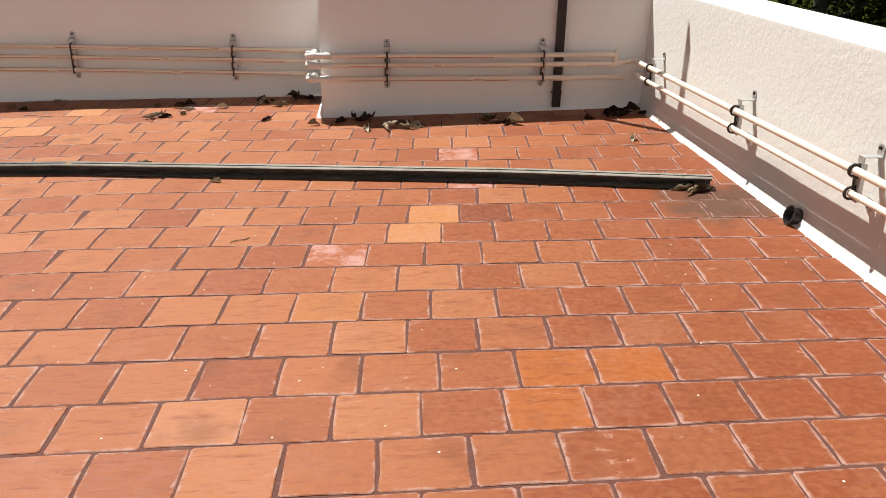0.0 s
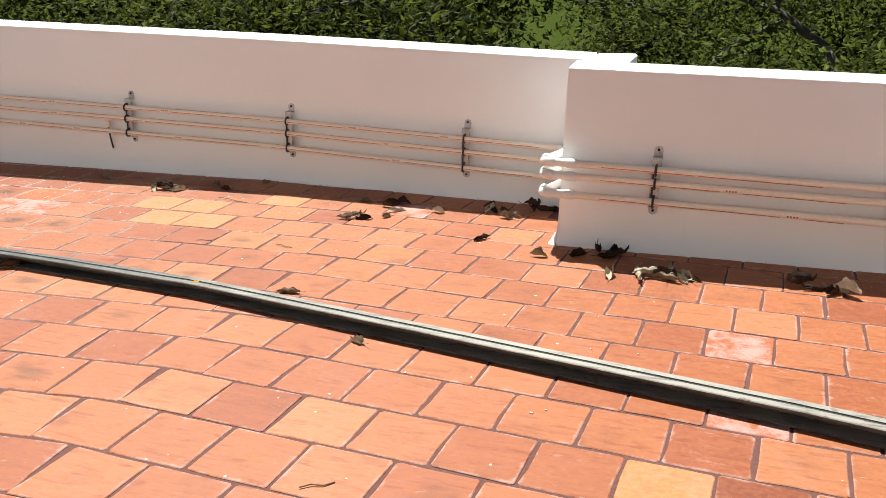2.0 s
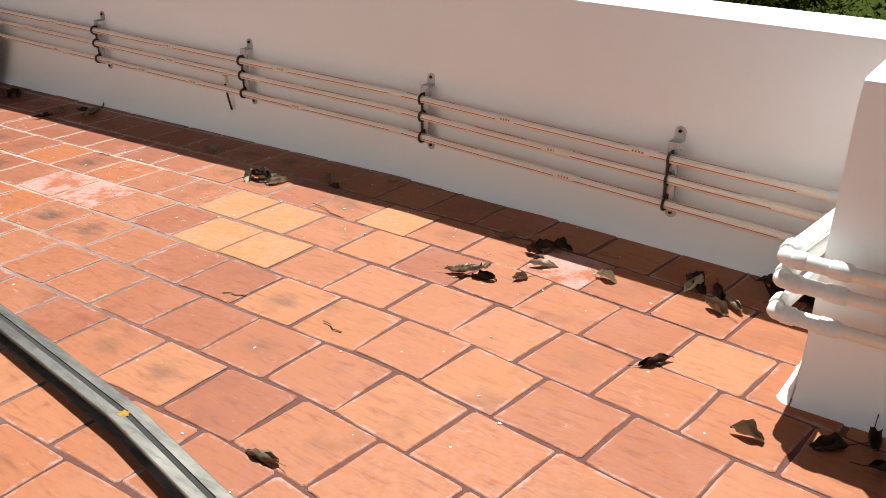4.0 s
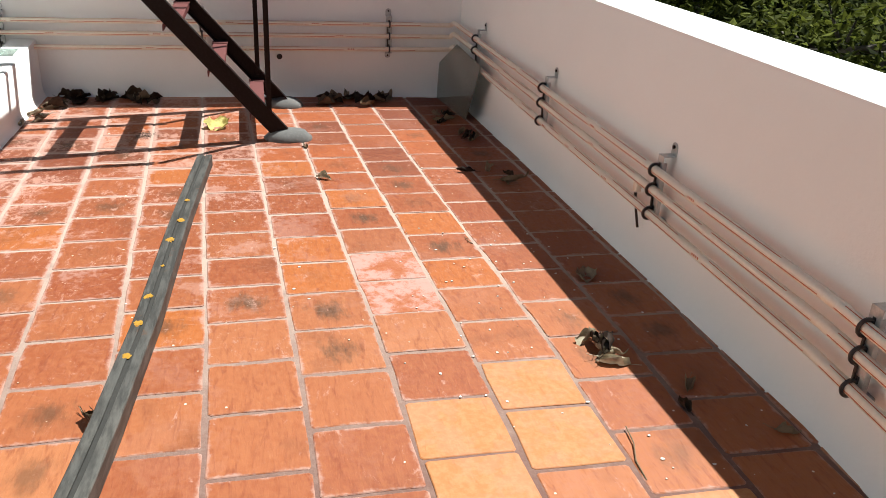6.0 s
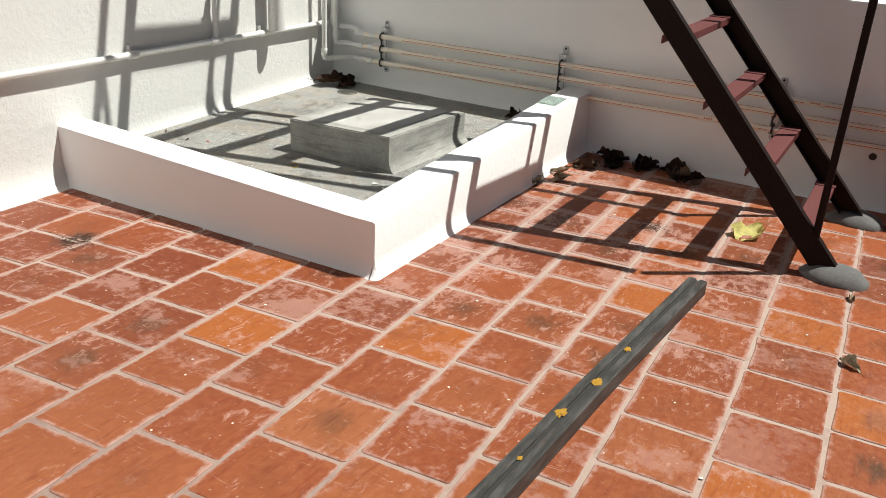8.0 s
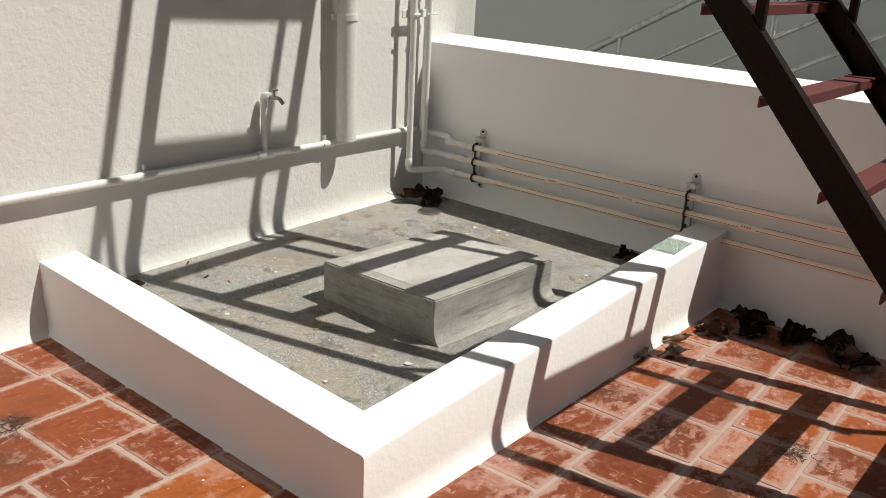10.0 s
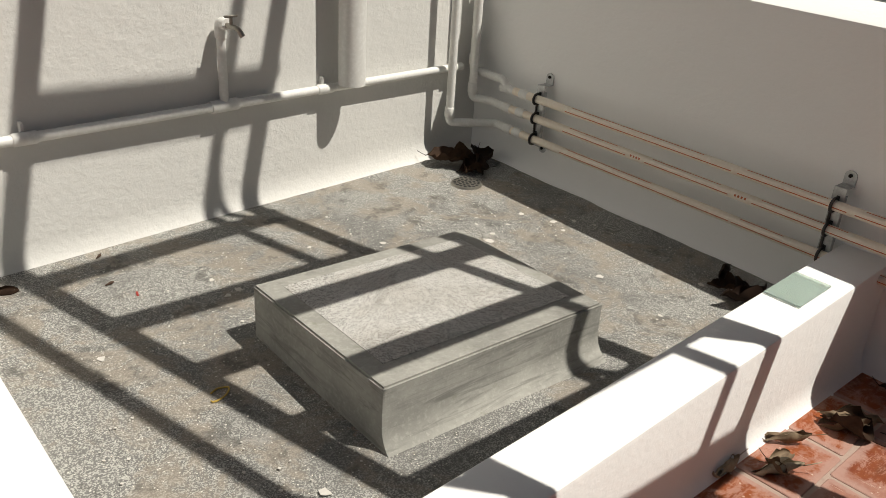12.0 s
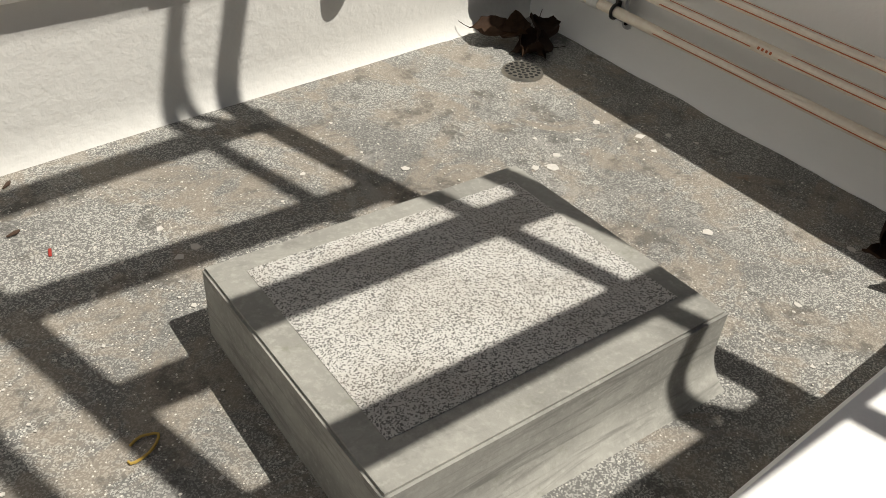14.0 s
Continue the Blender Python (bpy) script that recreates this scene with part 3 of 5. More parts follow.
SLOPE = 1.138


def rail_z(y):
    return -0.135 + SLOPE * (6.09 - y)


stair = empty("steel_stair", pose(0, 0, 0), "dark brown steel ladder stair with red oxide treads", "stair")
ang = math.atan(SLOPE)
TOP_Y = 2.55
for x, flip in ((STAIR_A, 1), (STAIR_B, -1)):
    bm = bmesh.new()
    w, f, t = 0.10, 0.05, 0.007
    c = [(0, 0), (flip * f, 0), (flip * f, -t), (flip * t, -t), (flip * t, -w + t), (flip * f, -w + t), (flip * f, -w), (0, -w)]
    c = [(-u, v) for u, v in c]
    def at(y, z):
        return Matrix(((1, 0, 0, x), (0, math.sin(ang), -math.cos(ang), y), (0, math.cos(ang), math.sin(ang), z), (0, 0, 0, 1)))
    y0 = 6.11
    prism(bm, c, at(y0, rail_z(y0)), at(TOP_Y, rail_z(TOP_Y)))
    part("stringer", bm, STEEL_DARK, stair)
    for y in (5.88 + flip * 0.03, 4.79, 3.70, 2.62):
        bm = bmesh.new()
        tall = 1.28 if y > 5 else 0.80
        block(bm, (0.032, 0.032, tall), pose(x - flip * 0.02, y, rail_z(y) - 0.06 + tall / 2), 0.003, 1)
        part("post", bm, STEEL_DARK, stair)
    bm = bmesh.new()
    hx = x - flip * 0.02
    tube(bm, [(hx, 5.88, rail_z(5.88) + 1.2), (hx, 5.35, rail_z(5.35) + 0.92), (hx, 4.79, rail_z(4.79) + 0.74), (hx, 4.2, rail_z(4.2) + 0.72), (hx, TOP_Y, rail_z(TOP_Y) + 0.72)], 0.029, 10)
    smooth(part("handrail", bm, STEEL_DARK, stair))
DEEP = 0.096
for k in range(13):
    z = 0.038 + 0.272 * k
    y = 5.887 - 0.24 * k - DEEP / 2
    if y < TOP_Y:
        break
    skew = 6.0 if k >= 9 else 0.0  # unseen top treads, turned and shifted to shape their shadow on the wall
    if k >= 9:
        y, z = y - 0.05, z + 0.04
    bm = bmesh.new()
    wid = STAIR_A - STAIR_B - 0.016
    mid = (STAIR_A + STAIR_B) / 2
    seat = pose(mid, y, z, 0, 0, skew)
    block(bm, (wid, DEEP, 0.008), seat @ Matrix.Translation((0, 0, -0.004)), 0.002, 1)
    block(bm, (wid, 0.008, 0.034), seat @ Matrix.Translation((0, DEEP / 2 - 0.004, -0.021)), 0.002, 1)
    block(bm, (wid, 0.008, 0.034), seat @ Matrix.Translation((0, -DEEP / 2 + 0.004, -0.021)), 0.002, 1)
    part("tread", bm, OXIDE, stair, "red oxide painted folded steel tread")
    bm = bmesh.new()
    block(bm, (0.09, DEEP + 0.012, 0.006), seat @ Matrix.Translation((STAIR_B + 0.055 - mid, 0, 0.002)), 0.001, 1)
    part("tread_cleat", bm, OXIDE, stair)
for x in (STAIR_A - 0.02, STAIR_B + 0.0):
    bm = bmesh.new()
    bmesh.ops.create_uvsphere(bm, u_segments=20, v_segments=10, radius=1.0)
    for v in bm.verts:
        v.co.x *= 0.115 * (1 + 0.2 * noise.noise(v.co * 2 + Vector((x, 0, 0))))
        v.co.y *= 0.155 * (1 + 0.2 * noise.noise(v.co * 2 + Vector((0, x, 5))))
        v.co.z = v.co.z * 0.075 * (1 + 0.3 * noise.noise(v.co * 3))
        v.co += Vector((x, 6.03, fz(x, 6.03) - 0.005))
    tagged(smooth(part("cement_mound", bm, MOUND), 60), "grey cement mound round the foot of the steel stair", "cement mound", "stair footings")

# ---- pipes on brackets ----
def pipe(parent, pts, r=0.0185, mat=PVC):
    bm = bmesh.new()
    tube(bm, pts, r, 10)
    ob = smooth(part("pipe", bm, mat, parent))
    return ob


def pipe_print(parent, a, b, toward, r=0.0185, seed=1):
    """Broken orange lines and small ovals of printing along a pipe, on the side that faces toward."""
    rng = random.Random(seed)
    a, b, toward = Vector(a), Vector(b), Vector(toward).normalized()
    d = (b - a).normalized()
    side = d.cross(toward).normalized()
    bm = bmesh.new()
    s, length = 0.05, (b - a).length

    def strip(s0, s1, a0, a1, lift=0.0008):
        vs = []
        for ss, aa in ((s0, a0), (s1, a0), (s1, a1), (s0, a1)):
            vs.append(bm.verts.new(a + d * ss + (r + lift) * (math.cos(aa) * toward + math.sin(aa) * side)))
        bm.faces.new(vs)

    while s < length - 0.15:
        run = rng.uniform(0.25, 0.9)
        strip(s, min(s + run, length - 0.02), 0.55, 0.74)
        strip(s + 0.03, min(s + run * rng.uniform(0.5, 1.0), length - 0.02), -0.75, -0.6)
        s += run + rng.uniform(0.008, 0.03)
        if rng.random() < 0.6 and s < length - 0.15:
            for q in range(4):
                strip(s + q * 0.014, s + q * 0.014 + 0.008, 0.1, 0.55)
            s += 0.075
    ob = part("printing", bm, PRINT, parent, "broken orange printed line")
    return ob


def collar(parent, p, d, r=0.021, length=0.05, mat=PVC, name="coupling"):
    d = Vector(d).normalized()
    bm = bmesh.new()
    p = Vector(p)
    q = r * 0.9
    tube(bm, [p - d * length / 2, p - d * (length / 2 - 0.004), p + d * (length / 2 - 0.004), p + d * length / 2], r, 12, True, [q, r, r, q])
    return smooth(part(name, bm, mat, parent))


def make_bracket(heights, standoff):
    """A slotted galvanised bracket on the wall plane x=0, standing out along +x, with a black clamp for each pipe."""
    b = empty("pipe_bracket", Matrix(), "galvanised steel pipe bracket with black wire clamps", "pipe bracket", "pipe brackets")
    hi, lo = max(heights) + 0.06, min(heights) - 0.035
    out = standoff - 0.02
    bm = bmesh.new()
    block(bm, (0.004, 0.046, hi - lo), pose(out, 0, (hi + lo) / 2), 0.001, 1)
    block(bm, (0.016, 0.003, hi - lo - 0.03), pose(out - 0.008, 0.0215, (hi + lo) / 2 - 0.012), 0.0, 1)
    block(bm, (0.016, 0.003, hi - lo - 0.03), pose(out - 0.008, -0.0215, (hi + lo) / 2 - 0.012), 0.0, 1)
    block(bm, (out, 0.044, 0.004), pose(out / 2, 0, hi - 0.002), 0.001, 1)
    block(bm, (out, 0.044, 0.004), pose(out / 2, 0, lo + 0.006), 0.001, 1)
    for z0, z1 in ((hi - 0.004, hi + 0.032), (lo + 0.008, lo - 0.026)):
        ear = [(0.022, z0), (0.022, z1)] + [(0.022 * math.cos(a), z1 + math.copysign(0.018, z1 - z0) * math.sin(a)) for a in (k * math.pi / 6 for k in range(1, 6))] + [(-0.022, z1), (-0.022, z0)]
        prism(bm, ear, Matrix(((0, 0, 1, 0.001), (1, 0, 0, 0), (0, 1, 0, 0), (0, 0, 0, 1))), Matrix(((0, 0, 1, 0.005), (1, 0, 0, 0), (0, 1, 0, 0), (0, 0, 0, 1))))
    part("strap", bm, GALV, b)
    for z in (hi + 0.032, lo - 0.022):
        bm = bmesh.new()
        tube(bm, [(0.004, 0, z), (0.012, 0, z)], 0.007, 6)
        part("screw", bm, STEEL_DARK, b)
    # black plates on the strap paint in the dark of its slots
    for k in range(3):
        bm = bmesh.new()
        block(bm, (0.001, 0.012, 0.020), pose(out + 0.003, 0, lo + 0.06 + (hi - lo - 0.1) * k / 2))
        part("slot", bm, HOLE_BLACK, b)
    bm = bmesh.new()
    tube(bm, [(out + 0.005, -0.012, lo + 0.01), (out + 0.009, -0.010, (lo + hi) / 2), (out + 0.005, -0.012, hi - 0.045)], 0.0055, 6)
    smooth(part("link_wire", bm, CLAMP, b, "dark wire that links the clamps"))
    for h in heights:
        bm = bmesh.new()
        arc = [(standoff + 0.0245 * math.cos(a), 0, h + 0.0245 * math.sin(a)) for a in (radians(-160 + 320 * k / 12) for k in range(13))]
        tube(bm, [(out, 0, h - 0.02)] + arc + [(out, 0, h + 0.02)], 0.006, 6)
        smooth(part("clamp", bm, CLAMP, b))
    return b


W_Z, N_Z, NE_Z, E_Z = (0.398, 0.308, 0.208), (0.42, 0.338, 0.237), (0.513, 0.447, 0.352), (0.50, 0.405)
OFF = 0.075

# west wall
west = empty("west_pipe_run", pose(0, 0, 0), "three cream plastic pipes along the parapet wall", "pipe run")
xw = W_X + OFF
for k, z in enumerate(W_Z):
    pipe(west, [(xw, 2.49, z), (xw, 7.33, z)])
    pipe_print(west, (xw, 2.8, z), (xw, 7.2, z), (1, 0.2, 0.55), seed=20 + k)
    collar(west, (xw, 2.585 - 0.01 * k, z), (0, 1, 0), 0.0225, 0.05, PVC_WHITE)
for y in (5.35,):
    collar(west, (xw, y, W_Z[2]), (0, 1, 0), 0.021, 0.07)
proto = make_bracket(W_Z, OFF)
proto.matrix_world = pose(W_X, 2.665, 0)
for y in (4.08, 5.46, 6.86):
    copy_thing(proto, pose(W_X, y, 0))

# north wall, western part; the run turns the corner and jogs round the return
north = empty("north_pipe_run", pose(0, 0, 0), "three cream plastic pipes along the parapet wall, jogging round its return", "pipe run")
yn, ye = north_y(-0.24) - OFF, NE_Y - OFF
for k, z in enumerate(N_Z):
    pts = [(xw, 7.33, W_Z[k]), (xw, 7.345, W_Z[k]), (xw + 0.03, NW_Y - OFF, z), (-2.3, NW_Y - OFF, z), (-0.24, yn, z)]
    pipe(north, rounded(pts, 0.012, 3))
    pipe_print(north, (-6.9, NW_Y - OFF, z), (-2.3, NW_Y - OFF, z), (0, -1, 0.5), seed=40 + k)
    pipe_print(north, (-2.29, NW_Y - OFF, z), (-0.35, yn + 0.008, z), (0, -1, 0.5), seed=50 + k)
    collar(north, (-0.24, yn, z), (1, 0, 0), 0.0235, 0.06, PVC_WHITE, "elbow")
    zq = NE_Z[k]
    jog = rounded([(-0.24, yn, z), (-0.19, yn, z), (-0.19, yn - 0.02, z), (-0.19, ye, zq), (-0.02, ye, zq)], 0.02, 4)
    bm = bmesh.new()
    tube(bm, jog, 0.0215, 12)
    smooth(part("elbow_piece", bm, PVC_WHITE, north, "white elbow pipe round the wall return"))
    collar(north, (-0.05, ye, zq), (1, 0, 0), 0.0245, 0.05, PVC_WHITE)
    collar(north, (-0.15, ye, zq), (1, 0, 0), 0.0255, 0.035, PVC_WHITE)
    collar(north, (-0.19, ye + 0.06, zq), (0, 1, 0), 0.0255, 0.045, PVC_WHITE)
    collar(north, (-0.19, yn - 0.08, z), (0, 1, 0), 0.0255, 0.045, PVC_WHITE)
    end = (2.0, 2.05, 2.06)[k]
    pipe(north, [(-0.02, ye, zq), (end, ye, zq + 0.02)])
    pipe_print(north, (0.05, ye, zq), (1.25, ye, zq), (0, -1, 0.5), seed=60 + k)
for x, k in ((1.20, 1), (1.72, 1), (1.62, 2), (-5.2, 2), (-1.3, 1)):
    y, z = (ye, NE_Z[k] + 0.012) if x > 0 else (north_y(x) - OFF, N_Z[k])
    collar(north, (x, y, z), (1, 0, 0), 0.0205, 0.12)
bm = bmesh.new()
tube(bm, [(2.0, ye, NE_Z[0] + 0.045), (2.0, ye, NE_Z[1] - 0.01)], 0.017, 10)
smooth(part("end_tee", bm, PVC, north))
collar(north, (2.05, ye, NE_Z[2] + 0.02), (1, 0, 0), 0.0225, 0.05, PVC, "end_cap")
bm = bmesh.new()
block(bm, (0.028, 0.03, 0.045), pose(-3.60, NW_Y - 0.045, N_Z[2] + 0.045), 0.004, 1)
part("wall_stub", bm, PVC, north, "small stub behind the lowest pipe")
bm = bmesh.new()
tube(bm, [(-3.60, NW_Y - 0.05, N_Z[2] + 0.02), (-3.602, NW_Y - 0.035, N_Z[2] - 0.06), (-3.6, NW_Y - 0.018, N_Z[2] - 0.14)], 0.006, 8)
smooth(part("rusty_wire", bm, ROD, north, "rusty wire end under the stub"))
protn = make_bracket(N_Z, OFF)
turn = lambda x, y, z=0: pose(x, y, z, 0, 0, -90)
protn.matrix_world = turn(-2.12, north_y(-2.12))
for x in (-6.35, -4.83, -3.41, -0.85):
    copy_thing(protn, turn(x, north_y(x)))
prote = make_bracket(NE_Z, OFF)
prote.matrix_world = turn(0.365, NE_Y)
copy_thing(prote, turn(1.48, NE_Y, 0.015))

# east wall: two pipes that leave the corner
east = empty("east_pipe_run", pose(0, 0, 0), "two cream plastic pipes along the sunlit wall", "pipe run")
def ex(y):
    return E_X + 0.16 - 0.18 * (y + 2.2) / (NE_Y + 2.2)
OFF_E = 0.095
for k, z in enumerate(E_Z):
    a, b = Vector((ex(6.36) - OFF_E, 6.36, z - 0.01)), Vector((ex(-2.0) - OFF_E, -2.0, z + 0.25))
    first = (2.0, ye, NE_Z[1] + 0.02) if k == 0 else a + Vector((0.08, 0.10, -0.01))
    pipe(east, [first, a + Vector((-0.03, 0.06, 0)) if k == 0 else a + Vector((0.0, 0.03, 0)), a, b], 0.0175 - 0.003 * k)
    collar(east, a, b - a, 0.022, 0.06, PVC_WHITE)
protx = make_bracket(E_Z, OFF_E)
protx.matrix_world = pose(ex(6.1), 6.1, 0.0, 0, 0, 180)
for y in (4.68, 3.52, 2.3, 0.9, -0.6):
    copy_thing(protx, pose(ex(y), y, 0.03 * (6.1 - y), 0, 0, 180))

# brown rod standing against the parapet
rod = empty("brown_rod", pose(0, 0, 0), "brown steel flat bar leaning upright against the parapet", "steel bar")
bm = bmesh.new()
block(bm, (0.062, 0.028, 2.4), pose(1.602, NE_Y - 0.022, 0.14 + 1.2), 0.004, 1)
part("bar", bm, ROD, rod)
for z in (0.25,):
    bm = bmesh.new()
    block(bm, (0.085, 0.006, 0.014), pose(1.602, NE_Y - 0.01, z), 0.002, 1)
    part("wall_clip", bm, ROD, rod)

# ---- south wall fittings ----
SDIR = math.degrees(math.atan2(S1.y - S0.y, S1.x - S0.x))
def feed_z(x):
    """The feed pipe falls gently towards the corner."""
    return 0.46 + 0.03 * (x + 6.8)


feed = empty("feed_pipe", pose(0, 0, 0), "white plastic feed pipe clipped along the building wall", "pipe run")
def sp(x, z, off=0.03):
    return Vector((x + 0.12 * off * -1, south(x) + off, z))
bm = bmesh.new()
tube(bm, [sp(-2.2, feed_z(-2.2)), sp(-6.99, feed_z(-6.99))], 0.0175, 12)
smooth(part("pipe", bm, PVC_WHITE, feed))
for x in (-4.95, -6.15, -3.6):
    collar(feed, sp(x, feed_z(x)), (S1.x - S0.x, S1.y - S0.y, 0.17), 0.0215, 0.08, PVC_WHITE)
    bm = bmesh.new()
    block(bm, (0.012, 0.03, 0.05), Matrix.Translation(sp(x, feed_z(x) + 0.025, 0.012)), 0.002, 1)
    part("clip", bm, PVC_WHITE, feed)
tap = empty("wall_tap", pose(0, 0, 0), "white riser pipe with a small metal tap", "tap")
bm = bmesh.new()
tube(bm, [sp(-5.675, 0.495), sp(-5.675, 0.64), sp(-5.675, 0.77)], 0.0165, 10)
smooth(part("riser", bm, PVC_WHITE, tap))
collar(tap, sp(-5.675, feed_z(-5.675)), (S1.x - S0.x, S1.y - S0.y, 0.17), 0.0235, 0.12, PVC_WHITE, "tee")
bm = bmesh.new()
tube(bm, rounded([sp(-5.675, 0.745), sp(-5.675, 0.80), sp(-5.675, 0.80, 0.075)], 0.02), 0.021, 10)
smooth(part("elbow", bm, PVC_WHITE, tap))
bm = bmesh.new()
tube(bm, rounded([sp(-5.675, 0.797, 0.07), sp(-5.675, 0.797, 0.14), sp(-5.685, 0.77, 0.155)], 0.012), 0.010, 8)
tube(bm, [sp(-5.675, 0.797, 0.10), sp(-5.675, 0.83, 0.10)], 0.007, 8)
block(bm, (0.05, 0.012, 0.008), Matrix.Translation(sp(-5.675, 0.833, 0.10)), 0.002, 1)
smooth(part("spout", bm, BRASS, tap, "dull metal spout with a lever"))

vent = empty("drain_pipe", pose(0, 0, 0), "wide white plastic drain pipe down the building wall", "drain pipe")
vx = -6.25
bm = bmesh.new()
tube(bm, [sp(vx, 0.495, 0.085), sp(vx, 3.5, 0.085)], 0.056, 24)
smooth(part("pipe", bm, PVC_WHITE, vent))
for z in (1.17, 2.6):
    bm = bmesh.new()
    tube(bm, [sp(vx, z - 0.015, 0.085), sp(vx, z + 0.015, 0.085)], 0.061, 24)
    block(bm, (0.17, 0.012, 0.03), pose(*sp(vx, z, 0.05), 0, 0, SDIR), 0.002, 1)
    smooth(part("clip", bm, PVC_WHITE, vent))

rise = empty("riser_pipes", pose(0, 0, 0), "white plastic riser pipes in the corner of the walls", "pipe run")
for k, (x, off) in enumerate(((-6.875, 0.085), (-7.015, 0.10), (-7.06, 0.05))):
    y, zb = south(x) + off, (W_Z[2] + 0.005, W_Z[1] + 0.005, W_Z[0] + 0.035)[k]
    bend = [(x, y, 3.4), (x, y, zb), (xw, y + (0.13, 0.07, 0.05)[k], zb)]
    bend += [(xw, 2.44, zb), (xw, 2.47, W_Z[0]), (xw, 2.52, W_Z[0])] if k == 2 else [(xw, 2.48, W_Z[2 - k])]
    bm = bmesh.new()
    tube(bm, rounded(bend, 0.024 if k < 2 else 0.018, 5), 0.0195, 12)
    smooth(part("pipe", bm, PVC_WHITE, rise))
    collar(rise, (x, y, zb + 0.05), (0, 0, 1), 0.0245, 0.05, PVC_WHITE, "elbow")
    collar(rise, (xw, 2.50 - 0.02 * k, W_Z[2 - k]), (0, 1, 0), 0.0235, 0.05, PVC_WHITE, "coupling")
collar(rise, sp(-6.93, feed_z(-6.93)), (S1.x - S0.x, S1.y - S0.y, 0), 0.0235, 0.05, PVC_WHITE, "tee")
bm = bmesh.new()
block(bm, (0.30, 0.012, 0.045), pose(*sp(-6.94, 1.17, 0.05), 0, 0, SDIR), 0.003, 1)
for x in (-6.875, -7.015, -7.06):
    tube(bm, [(x - 0.03, south(x) + 0.11, 1.17), (x + 0.03, south(x) + 0.11, 1.17)], 0.006, 6)
part("bracket", bm, PVC_WHITE, rise)

# round drain grate on the platform, small wall holes
grate = empty("drain_grate", pose(-6.73, 2.60, PLAT - 0.008), "round perforated metal floor drain grate", "drain grate")
bm = bmesh.new()
bmesh.ops.create_cone(bm, cap_ends=True, segments=28, radius1=0.072, radius2=0.068, depth=0.008)
part("plate", bm, BRASS, grate)
# black discs on the plate paint in the dark of its holes
bm = bmesh.new()
for ring, count in ((0.0, 1), (0.019, 6), (0.037, 11), (0.055, 17)):
    for q in range(count):
        a = 2 * math.pi * q / count
        bmesh.ops.create_circle(bm, cap_ends=True, segments=8, radius=0.0075, matrix=pose(ring * math.cos(a), ring * math.sin(a), 0.0046))
part("perforation", bm, HOLE_BLACK, grate, "ring of small dark holes")
for name, m in (("weep_hole", pose(W_X + 0.005, 6.02, 0.135, 0, 90, 0)), ("weep_hole", pose(ex(4.02) - 0.055, 4.02, fz(2.2, 4.02) + 0.05, 0, 72, 180))):
    bm = bmesh.new()
    r = 0.019 if m.translation.x < 0 else 0.042
    o = [bm.verts.new((r * 1.12 * math.cos(a), r * 1.12 * math.sin(a), 0.004)) for a in (2 * math.pi * k / 20 for k in range(20))]
    i = [bm.verts.new((v.co.x * 0.86, v.co.y * 0.86, 0.004)) for v in o]
    j = [bm.verts.new((v.co.x, v.co.y, 0.0 if m.translation.x < 0 else -0.05)) for v in i]
    for k in range(20):
        bm.faces.new((o[k], o[(k + 1) % 20], i[(k + 1) % 20], i[k]))
        bm.faces.new((i[k], i[(k + 1) % 20], j[(k + 1) % 20], j[k]))
    bm.faces.new(j)
    # black colour stands in for the dark inside the outlet
    ob = part(name, bm, HOLE_BLACK)
    ob.matrix_world = m
    tagged(ob, "dark round drain outlet in the wall foot", "drain outlet")

# glass offcut on the kerb, tinted sheet standing in the corner
SMOKED = Nodes("smoked_glass", 0.12)
SMOKED.bsdf.inputs["Base Color"].default_value = (0.30, 0.33, 0.29, 1)
SMOKED.bsdf.inputs["Transmission Weight"].default_value = 0.6
GLASS = Nodes("green_glass", 0.08)
GLASS.bsdf.inputs["Base Color"].default_value = (0.72, 0.84, 0.78, 1)
GLASS.bsdf.inputs["Transmission Weight"].default_value = 0.75
bm = bmesh.new()
block(bm, (0.20, 0.12, 0.006), pose(-6.69, 4.20, 0.243, 0, 2, 2), 0.001, 1)
tagged(part("glass_offcut", bm, GLASS.mat), "small piece of green glass lying on the kerb", "glass piece")
bm = bmesh.new()
zc = [(-7.085, 7.263, fz(-7.085, 7.263)), (-6.29, 7.314, fz(-6.29, 7.314)), (-6.02, 7.332, 0.29), (-6.60, 7.294, 0.332), (-6.94, 7.273, 0.165), (-7.05, 7.266, 0.11)]
a = [bm.verts.new(c) for c in zc]
b = [bm.verts.new(Vector(c) + Vector((0, -0.004, 0))) for c in zc]
bm.faces.new(a)
bm.faces.new(list(reversed(b)))
for k in range(6):
    bm.faces.new((a[k], a[(k + 1) % 6], b[(k + 1) % 6], b[k]))
bmesh.ops.recalc_face_normals(bm, faces=bm.faces)
tagged(part("glass_sheet", bm, SMOKED.mat), "broken sheet of grey tinted glass standing in the corner", "glass sheet")

# ---- steel channel lying across the floor ----
BAR = [(2.07, 4.585), (1.07, 4.835), (0.33, 4.97), (-0.62, 5.145), (-1.5, 5.303), (-2.4, 5.393), (-3.2, 5.445), (-4.2, 5.48), (-5.21, 5.538)]
BAR = [Vector((x, y, fz(x, y) + 0.002)) for x, y in BAR]
bar = empty("steel_channel", Matrix.Translation(BAR[4]), "long weathered steel channel with orange lichen spots lying on tiles", "steel bar")
BH_, BW_ = 0.062, 0.040


